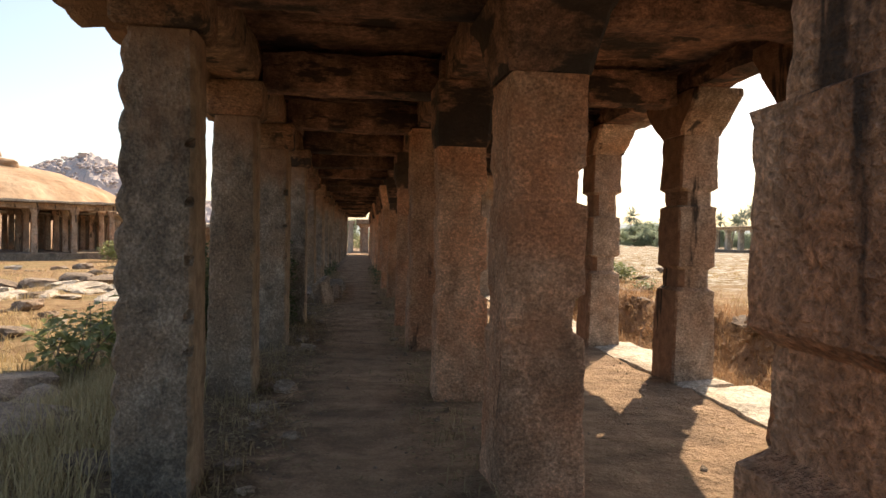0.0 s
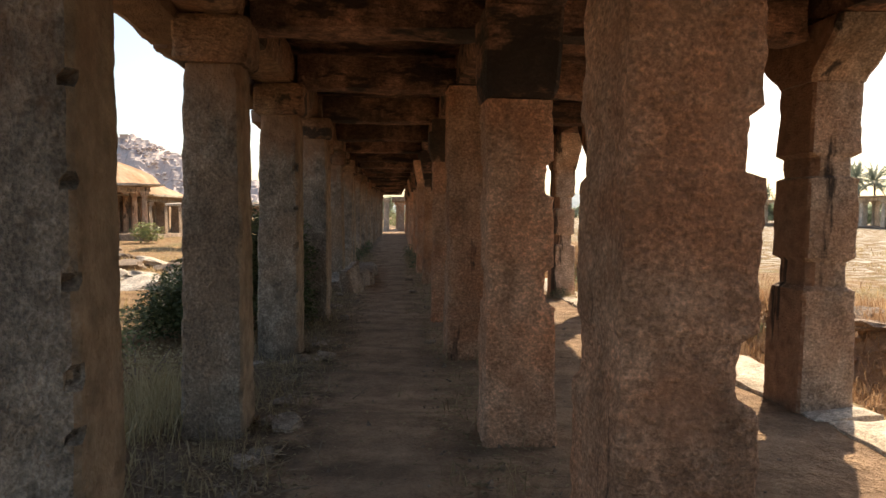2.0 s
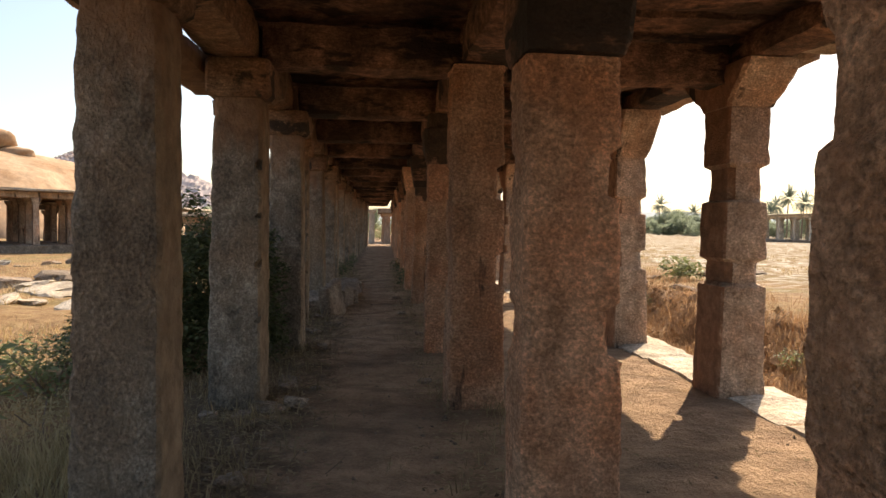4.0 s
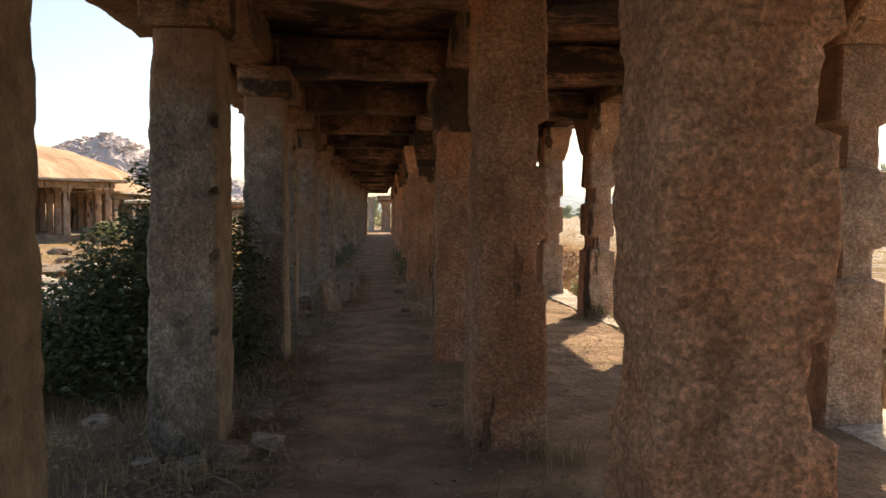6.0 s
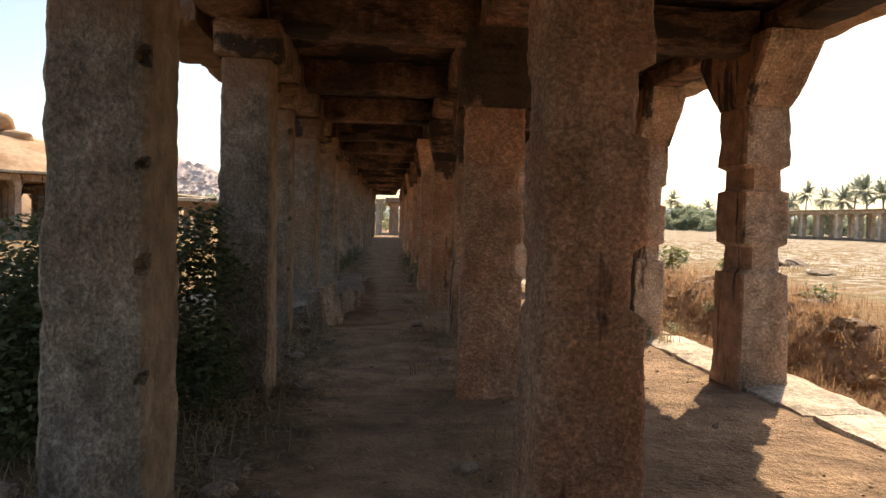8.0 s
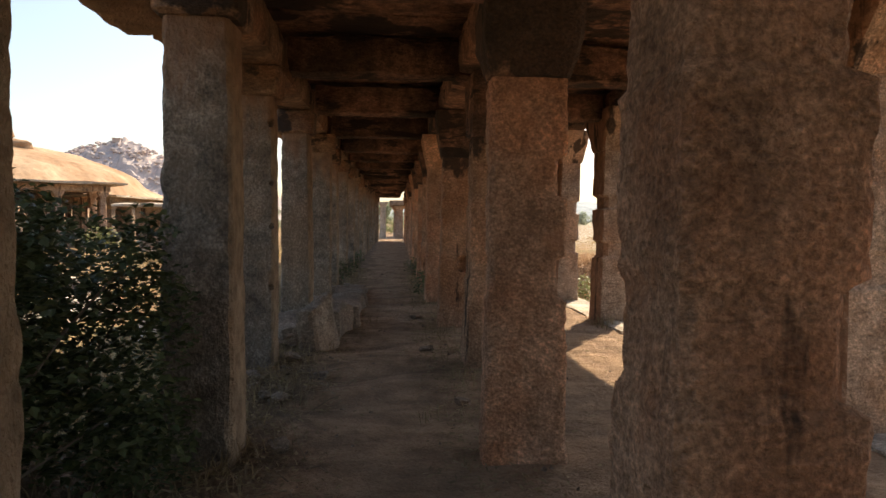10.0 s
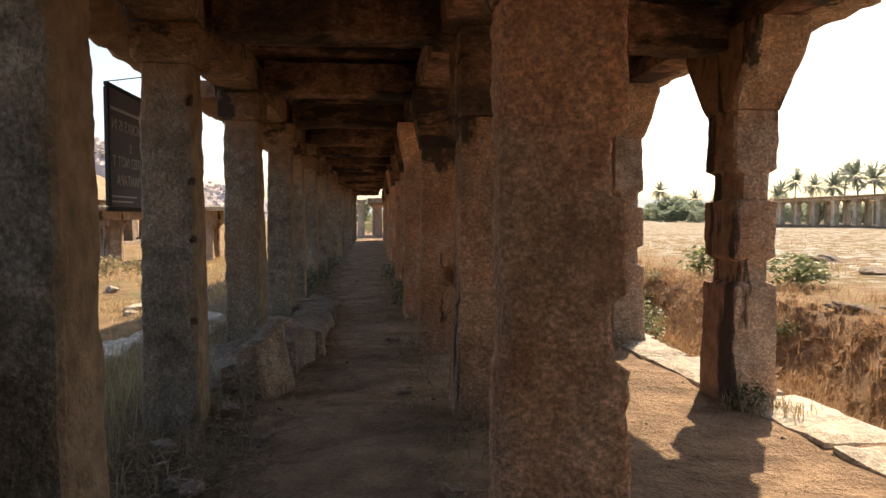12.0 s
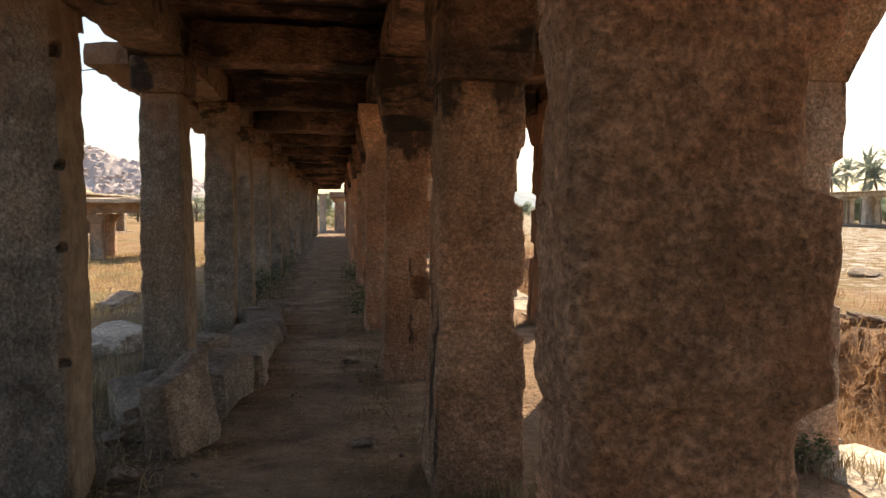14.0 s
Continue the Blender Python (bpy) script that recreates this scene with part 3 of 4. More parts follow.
# ---- fallen slabs and stones on the field side ----
def slab_stack():
    r = random.Random(31)
    rows = [(-0.62, 14.40, 0.22, 0.5, 0.56, -24, -9), (-0.62, 15.35, 0.5, 0.8, 0.36, -8, 4), (-0.52, 16.25, 0.52, 0.95, 0.30, 6, -3), (-0.58, 17.35, 0.6, 1.05, 0.25, -5, 2),
            (-0.50, 18.5, 0.5, 1.0, 0.27, 7, -4), (-0.62, 19.6, 0.55, 0.9, 0.2, -10, 3), (-0.6, 20.7, 0.45, 0.8, 0.18, 5, 5), (-0.98, 15.0, 0.4, 0.55, 0.3, 25, -9), (-0.95, 16.6, 0.35, 0.6, 0.28, -18, 8)]
    for i, (x, y, sx, sy, sz, turn, tilt) in enumerate(rows):
        bm = block((sx, sy, sz), 500 + i, 0.022, 0.06, 0.02, 1.2)
        for v in bm.verts:
            v.co.x *= 1 - 0.22 * (v.co.z / sz) * (0.5 + 0.5 * math.sin(i * 2.1 + v.co.y * 3))
            v.co.z *= 1 + 0.16 * math.sin(i * 1.7 + v.co.y * 2.5 / sy)
        ob = part("fallen_slab", bm, STONE_RUBBLE, None)
        ob.matrix_world = pose(x, y, height(x, y) - 0.06, r.uniform(-5, 5), tilt, turn)
        tagged(ob, "leaning broken granite slab between the pillars" if i == 0 else "flat granite slab lying along the pillar row", "stone slab", "slabs fallen along the pillars")


slab_stack()


def loose_stone(x, y, size, seed, mat=STONE_RUBBLE, label="rough broken granite stone on the ground", flat=0.6):
    r = random.Random(seed)
    bm = boulder(size, seed, (1.0, r.uniform(0.7, 1.2), flat), 3, 0.45)
    bmesh.ops.bisect_plane(bm, geom=bm.verts[:] + bm.edges[:] + bm.faces[:], plane_co=(0, 0, size * flat * 0.62), plane_no=(0.15, 0.1, 1), clear_outer=True)
    edges = [e for e in bm.edges if e.is_boundary]
    if edges:
        bmesh.ops.holes_fill(bm, edges=edges)
    ob = part("stone", bm, mat, None)
    ob.matrix_world = pose(x, y, height(x, y) + size * flat * 0.28, r.uniform(-14, 14), r.uniform(-14, 14), r.uniform(0, 360))
    return tagged(ob, label, "stone", "loose stones")


r = random.Random(77)
for i, (x, y, s) in enumerate(((-0.74, 8.42, 0.13), (-0.55, 8.62, 0.12), (-0.90, 8.28, 0.07), (-1.16, 8.32, 0.08), (-0.42, 9.0, 0.06), (-1.75, 9.2, 0.12), (-0.7, 9.35, 0.1),
                               (0.66, 12.15, 0.07), (-0.85, 13.25, 0.08), (-0.80, 15.1, 0.2), (-1.0, 14.6, 0.17),
                               (-0.55, 11.2, 0.08), (-0.6, 6.3, 0.1), (-0.72, 6.9, 0.09), (0.55, 9.5, 0.07), (0.5, 14.2, 0.08), (-1.5, 3.2, 0.22), (-1.55, 4.3, 0.18), (0.48, 16.6, 0.08))):
    loose_stone(x, y, s, 600 + i)
for i in range(20):
    loose_stone(r.gauss(-0.85, 0.14), r.uniform(11.6, 21), r.uniform(0.03, 0.09), 720 + i)
for i in range(14):
    loose_stone(r.gauss(-0.72, 0.12), r.uniform(3.5, 9.5), r.uniform(0.03, 0.08), 750 + i)
for i in range(9):
    loose_stone(-2.75 + 0.09 * i + r.uniform(-0.1, 0.1), 15.5 + 0.32 * i + r.uniform(-0.1, 0.1), r.uniform(0.2, 0.36), 640 + i, STONE_PALE, "pale sunlit boulder of a tumbled rubble wall", 0.75)
for i, (x, y, s) in enumerate(((-8.8, 20.9, 0.55), (-7.9, 21.3, 0.5), (-9.6, 20.6, 0.45), (-7.2, 21.1, 0.5), (-7.3, 17.1, 0.32), (-6.3, 14.4, 0.3), (-7.8, 15.6, 0.26), (-5.4, 13.2, 0.22), (-9.0, 26, 0.4), (-11, 30, 0.5),
                               (-3.1, 6.7, 0.5), (-2.7, 6.1, 0.4), (-2.3, 5.2, 0.36), (-4.6, 10.2, 0.25), (-3.4, 13.4, 0.3), (-4.4, 17.8, 0.4), (-5.2, 19.6, 0.35), (-6.5, 24, 0.4))):
    loose_stone(x, y, s, 660 + i, STONE_RUBBLE, "weathered boulder lying in the dry field", 0.5)
for i, (x, y, s) in enumerate(((6.1, 9.8, 0.3), (6.5, 9.3, 0.28), (6.35, 10.5, 0.26), (7.0, 16.4, 0.3), (6.7, 17.3, 0.32), (7.6, 17.6, 0.26), (11.4, 23, 0.4), (12.6, 27, 0.45), (13.6, 27.5, 0.4), (7.3, 21, 0.3), (6.2, 14.2, 0.22), (5.2, 12.4, 0.16), (4.9, 15.2, 0.17), (6.4, 19.4, 0.26), (9.5, 22.4, 0.3))):
    loose_stone(x, y, s, 690 + i, STONE_RUBBLE, "flat weathered stone on the crumbling bank", 0.3)


bank = random.Random(77)
for i in range(22):
    x, y = -2.9 - abs(bank.gauss(0, 1.9)), bank.uniform(11.5, 24)
    loose_stone(x, y, bank.uniform(0.1, 0.3), 3300 + i, STONE_PALE if i % 2 else STONE_RUBBLE, "sunlit broken granite block lying in dry grass", bank.uniform(0.4, 0.7))
for i in range(12):
    loose_stone(bank.uniform(-8.5, -4.2), bank.uniform(15, 23), bank.uniform(0.35, 0.7), 3400 + i, STONE_PALE, "broad flat granite outcrop among dry grass", 0.28)
# ---- grass and litter ----
def blades(name, spots, mat, label, tall=(0.1, 0.3), wide=0.006, lean=0.6, seed=1, cat="grass"):
    r = random.Random(seed)
    verts, faces = [], []
    for x, y, k, spread_ in spots:
        for _ in range(k):
            px, py = x + r.gauss(0, spread_), y + r.gauss(0, spread_)
            z = height(px, py) - 0.01
            a, h = r.uniform(0, 6.283), r.uniform(*tall)
            l = r.uniform(0.1, lean) * h
            dx, dy = math.cos(a), math.sin(a)
            w = wide * r.uniform(0.6, 1.4)
            i = len(verts)
            verts += [(px - dy * w, py + dx * w, z), (px + dy * w, py - dx * w, z), (px + dx * l * 0.4 + dy * w * 0.7, py + dy * l * 0.4 - dx * w * 0.7, z + h * 0.6),
                      (px + dx * l * 0.4 - dy * w * 0.7, py + dy * l * 0.4 + dx * w * 0.7, z + h * 0.6), (px + dx * l, py + dy * l, z + h * r.uniform(0.8, 1.0))]
            faces += [(i, i + 1, i + 2, i + 3), (i + 3, i + 2, i + 4)]
    ob = mesh_of(name, verts, faces, mat)
    return tagged(ob, label, cat, kind="stuff")


r = random.Random(41)
# right of the kerb: trench and bank
spots = []
for _ in range(900):
    x, y = r.uniform(4.0, 6.3), r.uniform(5, 24)
    spots.append((x, y, 18, 0.12))
for _ in range(900):
    x, y = 6.1 + abs(r.gauss(0, 1.2)), r.uniform(7, 34)
    if noise.noise(Vector((x * 0.5, y * 0.5, 3))) > -0.1:
        spots.append((x, y, 10, 0.12))
blades("dry_grass", spots, GRASS_RUST, "dense dry rust-coloured grass in the ditch", (0.06, 0.28), 0.005, 1.3, 2)
spots = []
for _ in range(1500):
    x, y = 8 + abs(r.gauss(0, 9)), r.uniform(12, 60)
    if noise.noise(Vector((x * 0.18, y * 0.18, 6))) > 0.05:
        spots.append((x, y, 7, 0.3))
blades("field_grass", spots, GRASS_DRY, "thin patches of dry grass on the far field", (0.05, 0.16), 0.012, 1.2, 3)
# brittle brown scrub on the ditch bank
def scrub():
    rr = random.Random(43)
    verts, faces = [], []
    for _ in range(800):
        x, y = rr.gauss(5.5, 0.55), rr.uniform(6, 30)
        z = height(x, y)
        for _ in range(16):
            p = Vector((x + rr.gauss(0, 0.06), y + rr.gauss(0, 0.06), z))
            d = Vector((rr.gauss(0, 1), rr.gauss(0, 1), abs(rr.gauss(0.7, 0.5)))).normalized()
            for _ in range(4):
                q = p + d * rr.uniform(0.05, 0.12)
                w = Vector((d.y, -d.x, 0.3)).normalized() * 0.003
                i = len(verts)
                verts += [tuple(p - w), tuple(p + w), tuple(q)]
                faces.append((i, i + 1, i + 2))
                p, d = q, (d + Vector((rr.gauss(0, 0.5), rr.gauss(0, 0.5), rr.gauss(-0.1, 0.4)))).normalized()
    tagged(mesh_of("scrub", verts, faces, GRASS_RUST), "tangled brittle brown scrub on the earth bank", "scrub", kind="stuff")


scrub()
# left field
spots = []
for _ in range(3200):
    x, y = -2.6 - abs(r.gauss(0, 4.5)), r.uniform(3, 36)
    if noise.noise(Vector((x * 0.3, y * 0.3, 9))) > -0.05:
        spots.append((x, y, 8, 0.22))
blades("meadow_grass", spots, GRASS_DRY, "dry yellow grass tufts across the sunny field", (0.05, 0.2), 0.007, 1.2, 4)
# shaded strip beside the plain pillars
spots = []
for _ in range(850):
    x, y = r.gauss(-1.5, 0.42), r.uniform(1.5, 22)
    spots.append((x, y, 10, 0.10))
for _ in range(300):
    x, y = r.gauss(-0.75, 0.14), r.uniform(2, 26)
    spots.append((x, y, 7, 0.07))
for _ in range(130):
    x, y = r.gauss(0.75, 0.16), r.uniform(2, 26)
    spots.append((x, y, 7, 0.06))
for x, y in ((2.95, 13.45), (3.2, 13.4), (3.05, 16.0), (2.9, 18.5), (1.25, 13.2), (1.1, 8.2)):
    spots += [(x + r.gauss(0, 0.1), y + r.gauss(0, 0.1), 25, 0.08) for _ in range(5)]
blades("weeds", spots, GRASS_DULL, "dusty withered grass and weeds along the pillar feet", (0.04, 0.2), 0.004, 1.1, 5)


spots = []
for _ in range(700):
    x, y = r.uniform(-3.0, -1.35), r.uniform(2.2, 7.5)
    spots.append((x, y, 12, 0.09))
for _ in range(260):
    x, y = r.uniform(-2.6, -1.4), r.uniform(11.5, 16)
    spots.append((x, y, 10, 0.09))
blades("shade_grass", spots, GRASS_SHADE, "tall soft grey-green grass in the shade of the eaves", (0.12, 0.36), 0.004, 0.9, 6)


def clods():
    rr = random.Random(46)
    verts, faces = [], []
    base = ((1, 0, 0), (-1, 0, 0), (0, 1, 0), (0, -1, 0), (0, 0, 1), (0, 0, -1), (0.6, 0.6, 0.6), (-0.6, 0.6, -0.5))
    tri = [(0, 2, 6), (2, 4, 6), (4, 0, 6), (2, 1, 4), (1, 3, 4), (3, 0, 4), (2, 0, 5), (1, 2, 7), (2, 5, 7), (5, 1, 7), (3, 1, 5), (0, 3, 5)]
    for _ in range(1600):
        y = rr.uniform(6, 30)
        x = rr.gauss(5.75, 0.4)
        s = rr.uniform(0.015, 0.075) * (1.8 if rr.random() < 0.08 else 1)
        m = Euler((rr.uniform(0, 6), rr.uniform(0, 6), rr.uniform(0, 6))).to_matrix()
        c = Vector((x, y, height(x, y) + s * 0.2))
        i = len(verts)
        verts += [tuple(c + m @ Vector((v[0] * s * rr.uniform(0.8, 1.3), v[1] * s * rr.uniform(0.8, 1.2), v[2] * s * 0.8))) for v in base]
        faces += [tuple(i + k for k in f) for f in tri]
    tagged(mesh_of("earth_clods", verts, faces, GROUND), "crumbled lumps of dark earth along the bank", "earth clods", kind="stuff")


clods()


def litter():
    """Dry leaves and straw bits lying on the earth at both sides of the trodden path."""
    r = random.Random(51)
    verts, faces = [], []
    for _ in range(26000):
        side = r.random()
        x = r.gauss(-0.95, 0.36) if side < 0.7 else r.gauss(0.7, 0.2) if side < 0.97 else r.uniform(1.2, 2.9)
        y = r.uniform(1.5, 26)
        z = height(x, y) + 0.012
        a, s = r.uniform(0, 6.283), r.uniform(0.01, 0.032)
        t = r.uniform(0.15, 0.6)
        dx, dy = math.cos(a) * s, math.sin(a) * s
        i = len(verts)
        verts += [(x - dx, y - dy, z), (x + dy * t, y - dx * t, z + r.uniform(0, 0.012)), (x + dx, y + dy, z + r.uniform(0, 0.015)), (x - dy * t, y + dx * t, z + r.uniform(0, 0.012))]
        faces.append((i, i + 1, i + 2, i + 3))
    tagged(mesh_of("leaf_litter", verts, faces, GRASS_DULL), "dry leaf and straw litter scattered on the earth", "litter", kind="stuff")


litter()


def pebbles():
    r = random.Random(52)
    base = [v.copy() for v in (Vector((1, 0, 0)), Vector((-1, 0, 0)), Vector((0, 1, 0)), Vector((0, -1, 0)), Vector((0, 0, 1)), Vector((0, 0, -1)))]
    tri = [(0, 2, 4), (2, 1, 4), (1, 3, 4), (3, 0, 4), (2, 0, 5), (1, 2, 5), (3, 1, 5), (0, 3, 5)]
    verts, faces = [], []
    for _ in range(2600):
        x, y = r.uniform(-1.6, 3.2), r.uniform(1.5, 26)
        if (abs(x) < 0.35 and r.random() < 0.7) or (x > 1.2 and r.random() < 0.85):
            continue
        s = r.uniform(0.005, 0.02) * (1.8 if r.random() < 0.06 else 1)
        i = len(verts)
        m = Euler((r.uniform(0, 6), r.uniform(0, 6), r.uniform(0, 6))).to_matrix()
        z = height(x, y)
        verts += [tuple(Vector((x, y, z)) + m @ Vector((v.x * s * 1.3, v.y * s, v.z * s * 0.7))) for v in base]
        faces += [tuple(i + k for k in f) for f in tri]
    tagged(mesh_of("pebbles", verts, faces, STONE_RUBBLE), "small stone chips scattered over the earth floor", "pebbles", kind="stuff")


pebbles()


def brushwood():
    """Dry fallen twigs lying in tangles along the plain pillars."""
    rr = random.Random(57)
    for k, (x, y, n, w) in enumerate(((-0.78, 12.3, 46, 0.3), (-0.7, 13.1, 34, 0.22), (-0.62, 8.1, 40, 0.22), (-0.75, 9.3, 36, 0.24), (-0.62, 5.4, 34, 0.25), (-0.7, 10.7, 36, 0.25), (0.62, 3.2, 26, 0.16), (-0.72, 7.2, 30, 0.2))):
        ob = thing("brushwood", (x, y, height(x, y)), "tangle of dry brown twigs on the shaded earth", "brushwood", "tangles of dry twigs")
        for _ in range(n):
            px, py = rr.gauss(0, w), rr.gauss(0, w * 1.2)
            a, l = rr.uniform(0, 6.283), rr.uniform(0.08, 0.26)
            base = Vector((px, py, height(x + px, y + py) - height(x, y) + 0.008))
            d = Vector((math.cos(a), math.sin(a), rr.uniform(0.0, 0.35)))
            bend = Vector((rr.gauss(0, 0.03), rr.gauss(0, 0.03), rr.uniform(0, 0.03)))
            path = [base, base + d * l * 0.5 + bend, base + d * l]
            part("twig", tube(path, rr.uniform(0.003, 0.006), 0.002, 4), TWIG, ob)


brushwood()


# ---- bushes ----
def leaf_cloud(count, lumps, size, seed, droop=0.3):
    """Many small folded leaves filling the given lumps (x, y, z, rx, ry, rz)."""
    r = random.Random(seed)
    verts, faces = [], []
    vols = [(l[3] * l[4] * l[5]) ** 0.8 for l in lumps]
    for _ in range(count):
        x, y, z, rx, ry, rz = r.choices(lumps, vols)[0]
        d = Vector((r.gauss(0, 1), r.gauss(0, 1), r.gauss(0, 1))).normalized() * (r.random() ** 0.45)
        c = Vector((x + d.x * rx, y + d.y * ry, z + d.z * rz))
        a = r.uniform(0, 6.283)
        s = size * r.uniform(0.6, 1.3)
        u = Vector((math.cos(a), math.sin(a), r.uniform(-0.8, 0.35))).normalized()
        n = Vector((r.gauss(0, 0.45), r.gauss(0, 0.45), 1)).normalized()
        w = u.cross(n).normalized() * s * 0.32
        up = n * s * 0.1
        i = len(verts)
        verts += [tuple(c), tuple(c + u * s * 0.45 + w + up), tuple(c + u * s), tuple(c + u * s * 0.45 - w + up)]
        faces += [(i, i + 1, i + 2), (i, i + 2, i + 3)]
    return verts, faces


def bush(at, lumps, count, size, mat, label, seed, stems=7, name="bush"):
    x, y = at
    z = height(x, y)
    ob = thing(name, (x, y, z), label, "bush")
    v, f = leaf_cloud(count, lumps, size, seed)
    crown = mesh_of("foliage", v, f, mat)
    crown.parent = ob
    r = random.Random(seed + 1)
    for k in range(stems):
        lx, ly, lz, rx, ry, rz = r.choice(lumps)
        tip = Vector((lx + r.uniform(-0.7, 0.7) * rx, ly + r.uniform(-0.7, 0.7) * ry, lz + rz * r.uniform(0.2, 0.9)))
        base = Vector((r.uniform(-0.12, 0.12), r.uniform(-0.12, 0.12), -0.03))
        bend = Vector((r.uniform(-0.1, 0.1), r.uniform(-0.1, 0.1), 0))
        path = [base.lerp(tip, i / 6) + bend * math.sin(3.14 * i / 6) for i in range(7)]
        part("stem", tube(path, 0.012 * max(1, tip.z), 0.004, 5), BARK, ob)
    return ob


bush((-1.95, 10.05), [(-0.15, 0.0, 0.55, 0.62, 0.55, 0.5), (0.1, 0.1, 1.0, 0.5, 0.5, 0.42), (-0.5, 0.1, 0.4, 0.5, 0.5, 0.4), (0.28, 0.15, 1.35, 0.3, 0.35, 0.3), (0.48, 0.1, 0.75, 0.26, 0.3, 0.42), (0.5, 0.2, 1.3, 0.16, 0.2, 0.3), (-0.85, 0.2, 0.25, 0.35, 0.4, 0.28), (0.18, 0.2, 1.72, 0.14, 0.16, 0.16), (0.72, 0.45, 0.45, 0.3, 0.32, 0.45), (0.78, 0.45, 1.1, 0.2, 0.25, 0.36), (0.45, 0.5, 0.7, 0.35, 0.3, 0.6), (0.9, 0.45, 0.35, 0.24, 0.3, 0.4), (0.92, 0.5, 0.95, 0.22, 0.22, 0.32), (0.88, 0.52, 1.35, 0.14, 0.14, 0.16), (-0.1, 0.7, 0.6, 0.6, 0.55, 0.6), (-0.6, 0.9, 0.45, 0.5, 0.5, 0.45), (0.2, 1.0, 1.15, 0.4, 0.4, 0.4), (0.1, -0.35, 0.4, 0.5, 0.35, 0.4)],
     30000, 0.055, LEAF_DARK, "dense dark green leafy bush growing beside the pillar", 71, 14)
bush((-2.95, 9.7), [(0, 0, 0.3, 0.45, 0.45, 0.32), (-0.4, 0.3, 0.25, 0.35, 0.3, 0.25)], 900, 0.06, LEAF_PALE, "low pale green shrub at the edge of the shade", 72, 6)
bush((-2.75, 7.3), [(0, 0, 0.35, 0.4, 0.4, 0.33), (0.3, 0.3, 0.5, 0.3, 0.3, 0.28), (-0.3, 0.2, 0.3, 0.25, 0.25, 0.25)], 420, 0.12, LEAF_PALE, "broad-leaved pale green shrub growing over boulders", 73, 8)
bush((-2.2, 8.1), [(0, 0, 0.18, 0.45, 0.4, 0.18), (0.35, 0.3, 0.14, 0.35, 0.35, 0.14)], 1100, 0.035, GRASS_SHADE, "low dry brown scrub in the shade of the eave", 74, 6)
bush((7.9, 20.6), [(0, 0, 0.35, 0.5, 0.5, 0.35), (0.5, 0.2, 0.3, 0.4, 0.4, 0.3)], 420, 0.14, LEAF_PALE, "sunlit yellow-green shrub on the bank", 75, 6)
bush((7.4, 23.0), [(0, 0, 0.35, 0.45, 0.45, 0.35)], 260, 0.14, LEAF_PALE, "sunlit yellow-green shrub on the bank", 76, 5)
bush((7.2, 16.6), [(0, 0, 0.18, 0.28, 0.28, 0.2)], 130, 0.09, LEAF_PALE, "small bright weed on the dry bank", 77, 4)
bush((4.55, 19.2), [(0, 0, 0.4, 0.3, 0.5, 0.4)], 520, 0.08, LEAF_PALE, "pale green weeds growing in the ditch", 78, 5)
bush((4.3, 21.8), [(0, 0, 0.45, 0.3, 0.5, 0.45)], 520, 0.08, LEAF_PALE, "pale green weeds growing in the ditch", 79, 5)
bush((3.0, 13.48), [(0, 0, 0.1, 0.16, 0.12, 0.1)], 220, 0.035, LEAF_DARK, "small herb at the foot of the pillar", 80, 3)
for i in range(16):
    bx, by = r.gauss(5.9, 0.5), r.uniform(7.5, 24)
    bush((bx, by), [(0, 0, 0.16, 0.22, 0.22, 0.16), (0.15, 0.1, 0.12, 0.18, 0.18, 0.12)], 260, 0.045, GRASS_RUST if i % 3 else LEAF_PALE, "low dry shrub clinging to the earth bank", 110 + i, 4)
for i, (x, y) in enumerate(((-0.95, 21.5), (-0.9, 23.6), (0.72, 24.2), (-0.85, 26.5), (0.75, 19.7), (-1.0, 30))):
    bush((x, y), [(0, 0, 0.22, 0.26, 0.5, 0.24)], 380, 0.06, LEAF_DARK, "dark weeds growing along the pillar feet", 90 + i, 3)
bush((-6.6, 27.5), [(0, 0, 0.3, 0.6, 0.6, 0.3), (0.7, 0.5, 0.25, 0.5, 0.5, 0.25)], 800, 0.09, GRASS_SHADE, "green scrub beside the ruined pavilion", 101, 5)
bush((-13.2, 40.5), [(0, 0, 0.6, 0.9, 0.9, 0.6)], 500, 0.2, LEAF_PALE, "green scrub beside the ruined pavilion", 102, 5)


